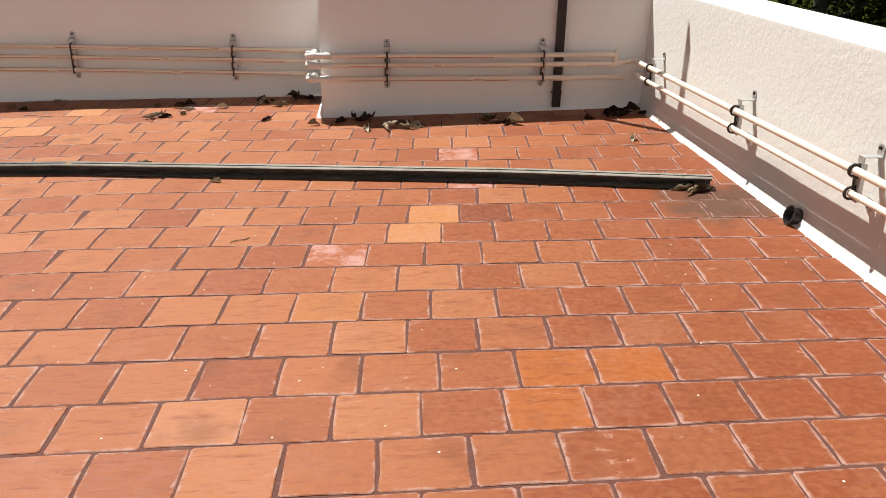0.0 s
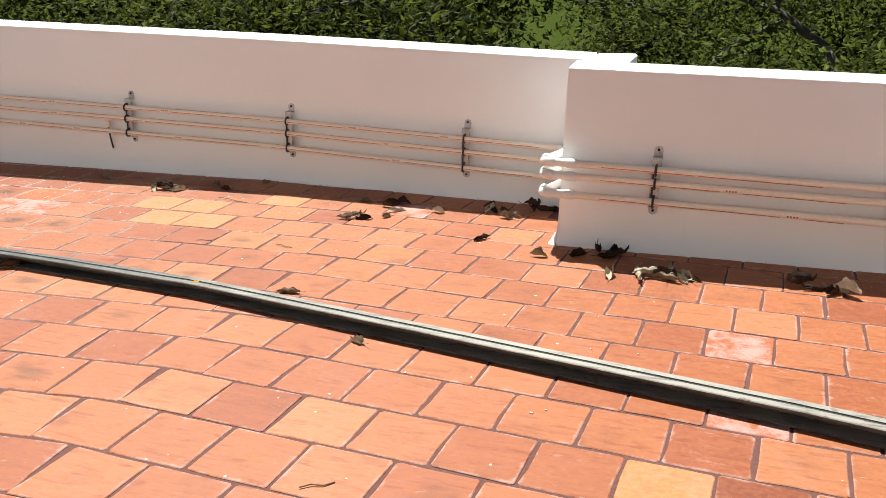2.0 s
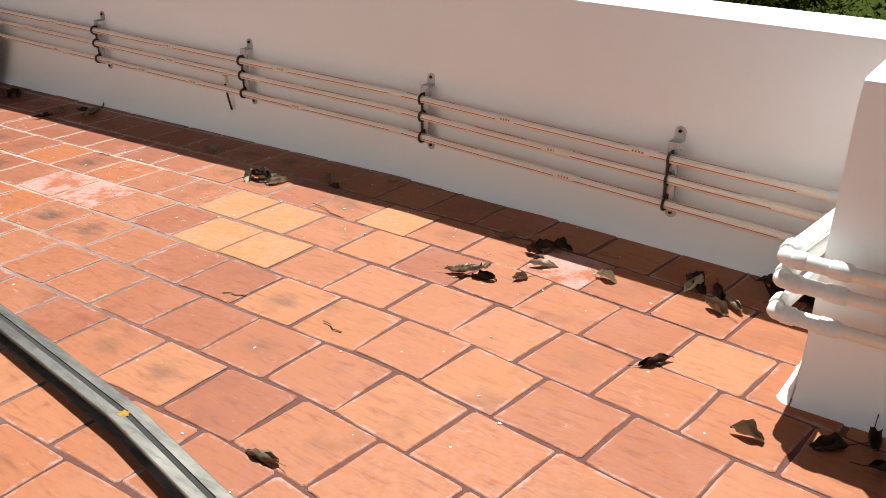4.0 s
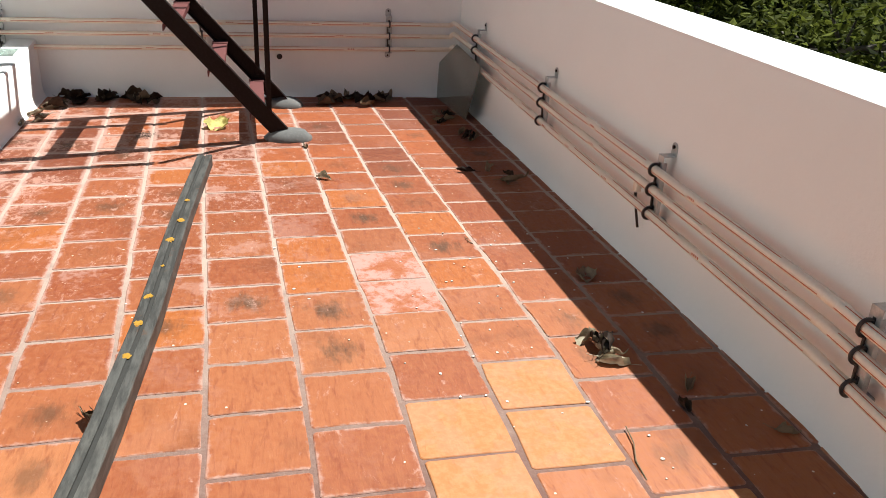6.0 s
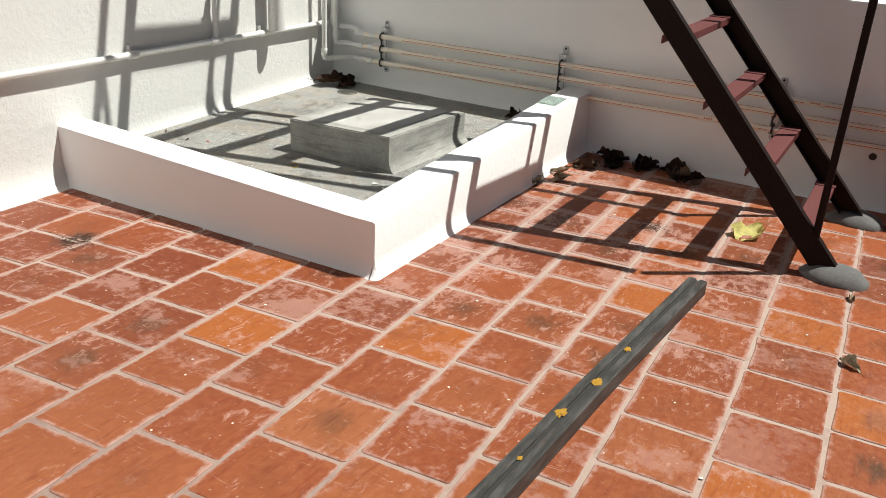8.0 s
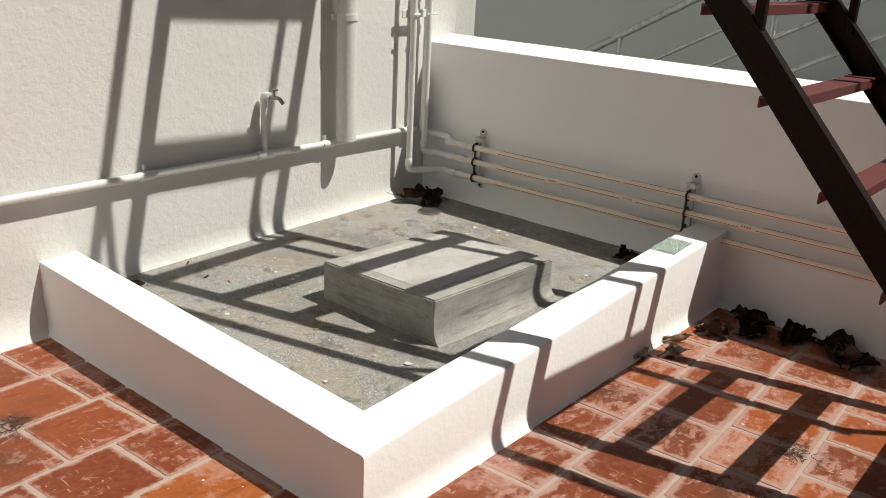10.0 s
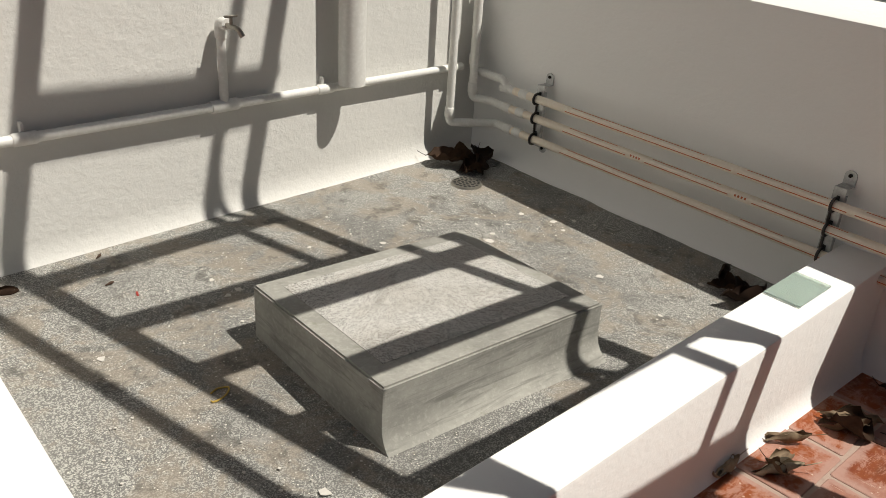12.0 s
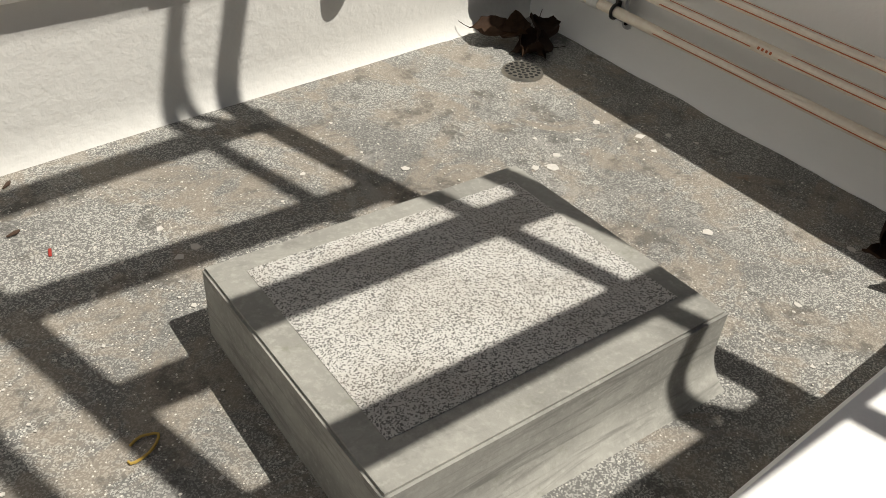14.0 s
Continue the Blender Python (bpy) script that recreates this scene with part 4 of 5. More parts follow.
def bar_at(s):
    """Frame at s along the channel: x across, y up, z along."""
    f = s * (len(BAR) - 1)
    k = min(int(f), len(BAR) - 2)
    p = BAR[k].lerp(BAR[k + 1], f - k) - BAR[4]
    q0, q1 = BAR[max(0, k - 1 if f - k < 0.5 else k)], BAR[min(len(BAR) - 1, k + 1 if f - k < 0.5 else k + 2)]
    d = (q1 - q0).normalized()
    a = Vector((-d.y, d.x, 0)).normalized()
    u = d.cross(a)
    u = u if u.z > 0 else -u
    return Matrix(((a.x, u.x, d.x, p.x), (a.y, u.y, d.y, p.y), (a.z, u.z, d.z, p.z), (0, 0, 0, 1)))


def along_bar(profile, material, name, s0=0.0, s1=1.0, n=28, label=""):
    bm = bmesh.new()
    rings = [[bm.verts.new(bar_at(s0 + (s1 - s0) * i / n) @ Vector((u, v, 0))) for u, v in profile] for i in range(n + 1)]
    m = len(profile)
    for a, b in zip(rings, rings[1:]):
        for k in range(m):
            bm.faces.new((a[k], a[(k + 1) % m], b[(k + 1) % m], b[k]))
    bm.faces.new(rings[0])
    bm.faces.new(list(reversed(rings[-1])))
    bmesh.ops.recalc_face_normals(bm, faces=bm.faces)
    return part(name, bm, material, bar, label)


h, w = BH_, BW_
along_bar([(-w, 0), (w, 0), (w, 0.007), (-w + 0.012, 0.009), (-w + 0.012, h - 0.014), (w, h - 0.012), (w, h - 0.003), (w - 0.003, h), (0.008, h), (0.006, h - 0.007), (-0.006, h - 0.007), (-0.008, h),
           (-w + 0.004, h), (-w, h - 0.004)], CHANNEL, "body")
along_bar([(-0.0062, h - 0.0068), (0.0062, h - 0.0068), (0.0062, h - 0.003), (-0.0062, h - 0.003)], GROOVE, "groove", 0.003, 0.997, 28, "dark strip in the groove")
rng = random.Random(5)
for s in (0.70, 0.735, 0.765, 0.80, 0.835, 0.865, 0.9, 0.5):
    bm = bmesh.new()
    size = rng.uniform(0.006, 0.016)
    bmesh.ops.create_icosphere(bm, subdivisions=3, radius=1.0)
    for v in bm.verts:
        v.co *= size * (1.0 + 0.9 * noise.noise(v.co * 2.3 + Vector((s * 90, 0, 0))))
        v.co.y *= 0.10
        v.co.z *= 1.4
    bmesh.ops.transform(bm, matrix=bar_at(s) @ Matrix.Translation((rng.uniform(-0.012, 0.02), h, 0)), verts=bm.verts)
    part("lichen", bm, LICHEN, bar, "orange lichen spot")

# ---- dry leaves ----
def leaf_mesh(name, seed, length, width, curl, bend):
    """A pointed leaf with a stalk, midrib and side veins, curled and crumpled."""
    rng = random.Random(seed)
    nu, nv = 12, 8
    bm = bmesh.new()
    off = Vector((rng.uniform(0, 50), rng.uniform(0, 50), 0))
    grid = []
    for i in range(nu + 1):
        u = i / nu
        wid = width * math.sin(math.pi * min(1, u ** 0.85)) ** 0.8 * (1 - 0.25 * u) + 0.002
        row = []
        for j in range(nv + 1):
            v = (j / nv - 0.5) * 2
            a = curl * v * (0.6 + 0.6 * math.sin(math.pi * u))
            r = wid / max(0.25, abs(curl)) if curl else wid
            y = math.sin(a) * r if curl else v * wid
            z = (1 - math.cos(a)) * r if curl else 0
            edge = 1 + 0.16 * noise.noise(Vector((u * 7, v * 3, seed)))
            p = Vector(((u - 0.5) * length, y * edge, z))
            p.z += bend * (u - 0.45) ** 2 * length * 2.2
            p.z += 0.0035 * (1 if j % 2 else -1) * (1 - abs(v)) * 0.6
            p.z += 0.026 * noise.noise(p * 26 + off) * (0.4 + abs(v))
            p.y += 0.014 * noise.noise(p * 20 + off * 3)
            p.x += 0.018 * noise.noise(p * 18 + off * 2)
            row.append(bm.verts.new(p))
        grid.append(row)
    for a, b in zip(grid, grid[1:]):
        for k in range(nv):
            bm.faces.new((a[k], b[k], b[k + 1], a[k + 1]))
    p = grid[0][nv // 2].co
    tube(bm, [p + Vector((0.004, 0, 0)), p + Vector((-0.02, 0.004, 0.004)), p + Vector((-0.05, 0.012, 0.012))], 0.0016, 5)
    low = sorted(v.co.z for v in bm.verts)[len(bm.verts) // 8]
    for v in bm.verts:
        v.co.z -= low
    me = bpy.data.meshes.new(name)
    bm.to_mesh(me)
    bm.free()
    me.shade_smooth()
    return me


LEAF_KINDS = []
for seed, (length, width, curl, bend) in enumerate(((0.17, 0.055, 2.1, 0.15), (0.19, 0.06, 2.6, 0.1), (0.15, 0.055, -1.9, -0.12), (0.21, 0.065, 2.8, 0.25), (0.13, 0.045, 1.8, 0.25), (0.18, 0.06, 0.5, 0.12), (0.23, 0.085, 1.2, 0.1), (0.25, 0.08, 1.8, 0.08), (0.20, 0.085, -1.2, -0.1))):
    LEAF_KINDS.append([length, {mt: None for mt in (DRY, DARK_DRY, PALE, YELLOW)}, (seed + 3, length, width, curl, bend)])


def dry_leaf(x, y, z, kind, mt, turn_by, tip=0.0, tilt_by=0.0, size=1.0):
    length, meshes, args = LEAF_KINDS[kind]
    if meshes[mt] is None:
        meshes[mt] = leaf_mesh("dry_leaf", *args)
        meshes[mt].materials.append(mt)
    ob = new("dry_leaf", meshes[mt])
    ob.matrix_world = pose(x, y, z + 0.03 * abs(math.sin(radians(tip))), tilt_by, tip, turn_by) @ Matrix.Diagonal((size, size, size, 1))
    words = {DRY: "curled brown dry leaf lying on the terrace", DARK_DRY: "dark curled leaf at the wall foot",
             PALE: "pale crumpled dry leaf lying on the tiles", YELLOW: "flat yellow fallen leaf on the tiles"}[mt]
    return tagged(ob, words, "leaf", "fallen leaves")


rng = random.Random(11)
LOOSE = [  # single leaves on the tiles: x, y, mesh, tone
    (-3.46, 7.15, 6, 0), (-2.57, 7.16, 2, 0), (-2.46, 7.09, 4, 1), (-2.28, 7.33, 4, 0), (-1.42, 7.04, 4, 0), (-1.24, 7.04, 0, 1), (-1.14, 6.88, 1, 2), (-1.16, 6.73, 4, 0),
    (-0.90, 6.91, 2, 2), (-4.91, 6.18, 2, 2), (-0.50, 6.47, 1, 1), (-0.15, 6.26, 2, 0), (1.93, 5.58, 2, 2), (-5.59, 6.12, 4, 0), (-0.61, 5.03, 4, 2), (-1.13, 5.44, 1, 0),
    # tone 1 darkens the leaf at x -4.79 for the shade it lies in
    (-4.79, 2.60, 0, 1), (-6.14, 5.58, 6, 3)]
for x, y, k, tone in LOOSE:
    z = fz(x, y) if x > -4.6 or y > 4.4 else PLAT + 0.015
    dry_leaf(x, y, z + 0.001, k, (DRY, DARK_DRY, PALE, YELLOW)[tone], rng.uniform(0, 360), rng.uniform(-8, 8), 0, 0.64 if tone != 3 else 1.15)
CLUMPS = [  # heaps: x, y, count, spread, tones
    (-2.86, 6.97, 7, 0.045, (2, 0, 1)), (-1.30, 6.68, 3, 0.05, (1, 0, 2)), (-4.97, 7.11, 3, 0.10, (0, 1)), (-4.80, 7.22, 3, 0.08, (0, 1)), (-5.84, 7.2, 4, 0.12, (1, 0)), (-6.35, 7.17, 6, 0.16, (1, 0)),
    (-0.45, 7.00, 5, 0.10, (1, 0, 2)), (-0.32, 7.14, 4, 0.06, (1, 1)), (0.18, 6.36, 4, 0.08, (1,)), (0.31, 6.08, 3, 0.06, (2, 2)), (0.45, 6.09, 3, 0.06, (2, 0)), (0.62, 6.14, 4, 0.07, (1, 2)),
    (1.07, 6.20, 3, 0.07, (1, 0)), (1.22, 6.12, 3, 0.05, (2, 1)), (1.90, 6.17, 4, 0.09, (1,)), (2.08, 6.25, 4, 0.08, (1,)),
    (-7.0, 6.42, 6, 0.12, (1, 0)), (-6.98, 6.62, 7, 0.12, (1, 0, 1)), (-7.02, 6.80, 5, 0.10, (1, 0)), (-6.98, 4.52, 7, 0.09, (1,)), (-6.97, 4.72, 7, 0.09, (1,)), (-6.98, 4.93, 6, 0.08, (1,)), (-6.95, 5.12, 4, 0.08, (1, 0)),
    # the corner heap at x -6.90 is all dark, shade put into its tone
    (-6.34, 4.40, 5, 0.09, (0, 2)), (-6.80, 4.47, 3, 0.07, (0, 1)), (-6.90, 2.46, 7, 0.12, (1,)), (-6.92, 3.94, 4, 0.09, (1,)), (-2.62, 5.36, 2, 0.03, (0, 1)), (1.98, 4.56, 4, 0.07, (1, 0)), (-1.21, 7.03, 2, 0.05, (1,))]
for x, y, count, spread, tones in CLUMPS:
    for q in range(count):
        px, py = x + rng.gauss(0, spread) * 0.8, y + rng.gauss(0, spread) * 0.5
        py = min(py, (NE_Y if px > JOG_X else north_y(px)) - 0.10)
        px = max(px, W_X + 0.11)
        on = px < -4.65 and py < 4.08
        z = PLAT if on else fz(px, py)
        mt = (DRY, DARK_DRY, PALE)[tones[q % len(tones)]]
        dry_leaf(px, py, z + 0.010 * (q % 3), rng.choice((6, 7, 8, 1, 2) if px < -6.5 else (0, 1, 2, 3, 4)), mt, rng.uniform(0, 360), rng.uniform(-10, 10), rng.uniform(-14, 14), rng.uniform(0.75, 1.15) * (0.8 if px < -6.5 else 0.82))

# sooty smudges of rotted matter
for x, y, r in ((-5.90, 5.14, 0.075), (-3.98, 3.18, 0.09)):
    bm = bmesh.new()
    for q in range(44):
        a, l = rng.uniform(0, 6.283), rng.uniform(0.15, 0.6) * r
        cx, cy = rng.gauss(0, r * 0.45), rng.gauss(0, r * 0.35)
        mid = Vector((cx, cy, 0.004 + rng.random() * 0.004))
        tube(bm, [mid - Vector((math.cos(a), math.sin(a), 0)) * l * 0.5, mid + Vector((rng.gauss(0, 0.006), rng.gauss(0, 0.006), 0)), mid + Vector((math.cos(a + 0.7), math.sin(a + 0.7), 0)) * l * 0.5], 0.001, 5)
    ob = tagged(part("rotted_debris", bm, ROT), "small dark tangle of rotted leaf veins on the tiles", "debris", "leaf debris")
    ob.matrix_world = pose(x, y, fz(x, y) - 0.001)

# twigs; the long one at x 2.0 is added to draw a shadow line
for x, y, a, l in ((-2.25, 6.83, -12, 0.24), (-1.93, 6.02, 20, 0.09), (-3.9, 6.75, 10, 0.07), (-0.33, 4.1, 30, 0.1), (2.0, 5.45, 12, 0.36), (-1.47, 6.05, -14, 0.1)):
    bm = bmesh.new()
    tube(bm, [(-l / 2, 0, 0.003), (-l / 6, 0.006, 0.005), (l / 6, -0.004, 0.004), (l / 2, 0.008, 0.003)], 0.0022, 6)
    ob = tagged(smooth(part("twig", bm, DRY)), "thin dry twig lying on the tiles", "twig", "twigs")
    ob.matrix_world = pose(x, y, fz(x, y) + 0.001, 0, 0, a)

# litter on the platform
def plat_z(x, y):
    """Height of the gently falling platform floor."""
    k = (x + 7.12) / 2.62
    side = (y - south(x)) / (4.3 - south(x))
    return PLAT - 0.02 + k * (0.05 - 0.01 * side)


SCRAP_RED = painted("red_scrap", (0.35, 0.03, 0.02), 0.6)
STRING = painted("yellow_string", (0.46, 0.31, 0.07), 0.8)
bm = bmesh.new()
block(bm, (0.026, 0.007, 0.003), pose(0, 0, 0.002, 0, 4, 0), 0.0008, 1)
ob = tagged(part("red_scrap", bm, SCRAP_RED), "tiny scrap of red plastic on the cement", "scrap", "litter on the platform")
ob.matrix_world = pose(-5.13, 2.815, plat_z(-5.13, 2.815), 0, 0, 75)
bm = bmesh.new()
tube(bm, [(0.035 * math.cos(a) * (1 + 0.15 * math.sin(3 * a)), 0.02 * math.sin(a), 0.003) for a in (radians(20 * k) for k in range(15))], 0.0028, 5)
ob = tagged(smooth(part("string_loop", bm, STRING)), "small loop of yellow string on the cement", "string", "litter on the platform")
ob.matrix_world = pose(-5.10, 3.45, plat_z(-5.10, 3.45), 0, 0, 30)
for x, y, a in ((-5.08, 2.71, 20), (-5.12, 2.50, 50)):
    bm = bmesh.new()
    tube(bm, [(-0.016, 0, 0.006), (-0.004, 0.003, 0.008), (0.016, -0.002, 0.005)], 0.004, 7, True, [0.003, 0.0055, 0.002])
    ob = tagged(smooth(part("dark_chip", bm, ROT)), "small dark chip of bark on the cement", "bark chip", "litter on the platform")
    ob.matrix_world = pose(x, y, plat_z(x, y), 0, 0, a)

# pale flakes and grit scattered on floor and platform
bm = bmesh.new()
for q in range(760):
    if q < 210:
        x, y = rng.uniform(-6.6, 1.9), rng.uniform(2.0, 7.3)
        if rng.random() < 0.45:
            x, y = rng.gauss(-3.2, 1.2), rng.gauss(6.75, 0.28)
        if (x < -4.4 and y < 4.45) or y > 7.3 or (x > -0.15 and y > 6.4) or y < south(x) + 0.1:
            continue
        z = fz(x, y) + 0.0015
        r = rng.uniform(0.002, 0.007)
    else:
        x, y = rng.uniform(-7.0, -4.75), rng.uniform(2.5, 4.05)
        if -6.2 < x < -5.3 and 3.2 < y < 4.0:
            continue
        z = PLAT + 0.019 * (x + 5.8) + 0.004
        r = rng.uniform(0.0015, 0.005) * (3.4 if rng.random() < 0.07 else 1)
    k = rng.randint(4, 6)
    ph = rng.uniform(0, 6)
    vs = [bm.verts.new((x + r * rng.uniform(0.5, 1.3) * math.cos(ph + 6.283 * i / k), y + r * rng.uniform(0.5, 1.3) * math.sin(ph + 6.283 * i / k), z + rng.uniform(0.0004, 0.001))) for i in range(k)]
    bot = [bm.verts.new((v.co.x, v.co.y, z - 0.001)) for v in vs]
    bm.faces.new(vs)
    for i in range(k):
        bm.faces.new((vs[i], bot[i], bot[(i + 1) % k], vs[(i + 1) % k]))
tagged(part("paint_flakes", bm, FLAKE), "small pale flakes scattered over the floor", "flakes", kind="stuff")

# ---- neighbouring stair beyond the west parapet ----
slab("neighbour_wall", [(-10.65, -3, 4.2), (-10.4, -3, 4.2), (-10.4, 9.5, 4.2), (-10.65, 9.5, 4.2)], 7.6, GREY_WALL, "grey plastered wall of the neighbouring building", "wall")
slab("neighbour_flight", [(-10.38, -1.0, -2.12), (-8.95, -1.0, -2.12), (-8.95, 6.4, 1.86), (-10.38, 6.4, 1.86)], 0.2, CEMENT, "sloping concrete stair flight of the neighbouring building", "stair")
railing = empty("stair_railing", pose(0, 0, 0), "grey steel pipe railing of the neighbouring stair", "railing")
for k, c in enumerate((1.27, 0.95, 0.72, 0.43, 0.20)):
    bm = bmesh.new()
    tube(bm, [(-9.0, -1.0, c - 0.54 * 4.0), (-9.0, 6.4, c + 0.54 * 3.4)], 0.032 if k == 0 else 0.017, 10)
    smooth(part("rail", bm, GALV, railing))
for y in (-0.9, 0.2, 1.35, 2.5, 3.66, 4.875, 6.1):
    bm = bmesh.new()
    tube(bm, [(-9.0, y, -0.05 + 0.54 * (y - 3)), (-9.0, y, 1.27 + 0.54 * (y - 3))], 0.022, 10)
    smooth(part("post", bm, GALV, railing))
door = empty("door_1", pose(-10.39, 5.25, 0.93), "white panelled door of the neighbouring building", "door", kind="structure")
bm = bmesh.new()
block(bm, (0.05, 1.0, 2.1), pose(0.02, 0, 1.05), 0.005, 1)
part("door_leaf", bm, PVC_WHITE, door)
for y in (-0.53, 0.53):
    bm = bmesh.new()
    block(bm, (0.09, 0.07, 2.17), pose(0.04, y, 1.085), 0.004, 1)
    part("door_frame", bm, PVC_WHITE, door)

# ---- trees and shrubs beyond the parapets ----
def tree_meshes(seed, height, spread, leaves, leaf, low):
    """Trunk with limbs, and a crown of folded leaves on its twigs."""
    rng = random.Random(seed)
    tb = bmesh.new()
    tips = []
    trunk = [Vector((0, 0, -0.1))]
    for k in range(1, 6):
        trunk.append(Vector((rng.gauss(0, 0.07) * k, rng.gauss(0, 0.07) * k, height * 0.75 * k / 5)))
    tube(tb, trunk, 0.1, 9, True, [0.17, 0.14, 0.12, 0.10, 0.07, 0.04])
    for q in range(13):
        f = rng.uniform(low, 1.0)
        k = min(4, int(f * 5))
        p = trunk[k].lerp(trunk[k + 1], f * 5 - k)
        a = rng.uniform(0, 2 * math.pi)
        reach = spread * rng.uniform(0.5, 1.0) * (1.15 - 0.5 * f)
        mid = p + Vector((math.cos(a) * reach * 0.5, math.sin(a) * reach * 0.5, reach * rng.uniform(0.15, 0.4)))
        end = p + Vector((math.cos(a + 0.3) * reach, math.sin(a + 0.3) * reach, reach * rng.uniform(0.1, 0.6)))
        tube(tb, [p, mid, end], 0.03, 6, True, [0.055, 0.035, 0.012])
        tips += [mid, end, mid.lerp(end, 0.5)]
        for w in range(3):
            b = rng.uniform(0, 2 * math.pi)
            e2 = mid.lerp(end, rng.random()) + Vector((math.cos(b), math.sin(b), rng.uniform(-0.4, 0.6))) * reach * 0.35
            tube(tb, [mid, e2], 0.012, 5, True, [0.018, 0.006])
            tips.append(e2)
    trunk_me = bpy.data.meshes.new("trunk")
    tb.to_mesh(trunk_me)
    tb.free()
    trunk_me.materials.append(BARK)
    trunk_me.shade_smooth()
    verts, faces = [], []
    for q in range(leaves):
        c = rng.choice(tips) + Vector((rng.gauss(0, 0.26), rng.gauss(0, 0.26), rng.gauss(0, 0.22)))
        d = Vector((rng.gauss(0, 1), rng.gauss(0, 1), rng.gauss(-0.3, 0.6))).normalized()
        s = d.cross(Vector((rng.gauss(0, 0.4), rng.gauss(0, 0.4), 1))).normalized()
        l = leaf * rng.uniform(0.6, 1.25)
        up = d.cross(s) * l * 0.12
        n = len(verts)
        verts += [c, c + d * l * 0.45 + s * l * 0.26 + up, c + d * l, c + d * l * 0.45 - s * l * 0.26 + up, c + d * l * 0.5]
        faces += [(n, n + 1, n + 4), (n + 4, n + 1, n + 2), (n, n + 4, n + 3), (n + 4, n + 2, n + 3)]
    crown_me = bpy.data.meshes.new("crown")
    crown_me.from_pydata([tuple(v) for v in verts], [], faces)
    crown_me.materials.append(LEAVES)
    return trunk_me, crown_me


KINDS = [tree_meshes(1, 5.5, 2.3, 9000, 0.12, 0.25), tree_meshes(2, 6.5, 2.6, 9000, 0.14, 0.3), tree_meshes(3, 4.2, 1.9, 11000, 0.085, 0.12), tree_meshes(4, 7.0, 2.2, 4500, 0.12, 0.5)]


def tree(x, y, z, kind, turn_by, size, words, name="tree"):
    t = empty(name, pose(x, y, z, 0, 0, turn_by) @ Matrix.Diagonal((size, size, size, 1)), words, name, "trees beyond the terrace")
    for part_name, me in zip(("trunk", "crown"), KINDS[kind]):
        ob = new(part_name, me)
        ob.parent = t


for x, y, k, a, size in ((-9.5, 11.0, 1, 20, 1.0), (-7.4, 10.4, 2, 70, 1.05), (-5.6, 11.2, 0, 130, 1.0), (-4.0, 10.2, 2, 200, 1.0), (-2.6, 12.0, 1, 250, 0.95), (-3.3, 14.5, 0, 10, 1.1),
                         (-6.2, 14.8, 1, 300, 1.1), (-9.0, 15.2, 0, 30, 1.1), (3.2, 11.0, 2, 40, 1.0), (4.6, 9.2, 1, 90, 1.0), (6.2, 7.2, 2, 160, 1.05), (6.6, 4.6, 0, 220, 1.0), (7.4, 10.6, 0, 280, 1.1),
                         (6.9, 1.8, 2, 15, 1.0), (-12.5, 12.5, 1, 75, 1.1), (-0.2, 17.0, 3, 50, 0.9), (1.5, 19.5, 3, 140, 0.9), (-1.6, 21.5, 3, 220, 1.0), (2.8, 16.0, 3, 310, 0.85)):
    tree(x, y, -3.3 - (0.0 if y < 16 else -0.35), k, a, size, "leafy green garden tree with a dark trunk")
for x, y, k, a, size in ((-6.6, 12.2, 2, 33, 0.9), (-4.6, 16.4, 2, 47, 0.95), (-9.6, 17.0, 2, 140, 1.0), (-3.4, 11.4, 2, 290, 0.8), (2.6, 13.4, 2, 190, 0.7), (4.9, 11.2, 2, 15, 0.95), (7.8, 8.4, 2, 220, 1.0), (0.3, 24.0, 2, 60, 0.7), (-8.4, 13.0, 2, 10, 0.8), (-5.0, 13.2, 2, 100, 0.8), (-2.0, 10.6, 2, 60, 0.62), (4.0, 13.5, 2, 80, 0.8), (5.6, 12.0, 2, 150, 0.85), (-11, 14, 2, 200, 0.9), (-7.0, 18, 2, 20, 0.9), (-4.0, 19, 2, 260, 0.9), (6.0, 17, 2, 30, 1.0), (9, 13, 2, 75, 1.1),
                         (0.9, 10.6, 2, 120, 1.08), (2.2, 10.9, 2, 260, 1.15), (1.6, 12.6, 2, 330, 1.25), (3.4, 14.6, 2, 95, 1.3), (0.6, 14.8, 2, 210, 1.2), (-4.4, 11.9, 2, 25, 1.15), (-6.0, 10.3, 2, 160, 1.1)):
    tree(x, y, -3.3 - (0.0 if y < 16 else -0.4), k, a, size, "dense low green shrub", "shrub")

# ---- terracotta tiles, laid in rows along the north parapet ----
PALE_AT = [(-2.65, 6.68), (-2.35, 6.66), (-2.45, 6.4), (-2.14, 6.38), (-1.87, 6.94), (0.58, 4.34), (0.48, 4.09)]
PINK_AT = [(-3.70, 6.35), (-3.37, 6.35), (-1.04, 6.88), (0.12, 3.88), (0.77, 5.32), (0.77, 4.86)]
LIGHT_AT = [(-1.74, 6.11), (-1.48, 6.12), (-1.74, 6.67), (-1.06, 5.85), (-0.89, 6.14), (-0.84, 3.16), (0.12, 3.36), (-0.3, 3.38)]
ORANGE_AT = [(0.89, 2.85), (1.18, 2.9), (0.81, 2.57), (-5.12, 6.0), (-3.88, 6.04), (-3.56, 6.06), (-5.06, 5.38), (-4.59, 6.33), (-4.16, 6.63), (-3.19, 5.59), (-3.58, 6.67), (-3.81, 4.3),
             (-4.19, 3.96), (-4.19, 4.91)]
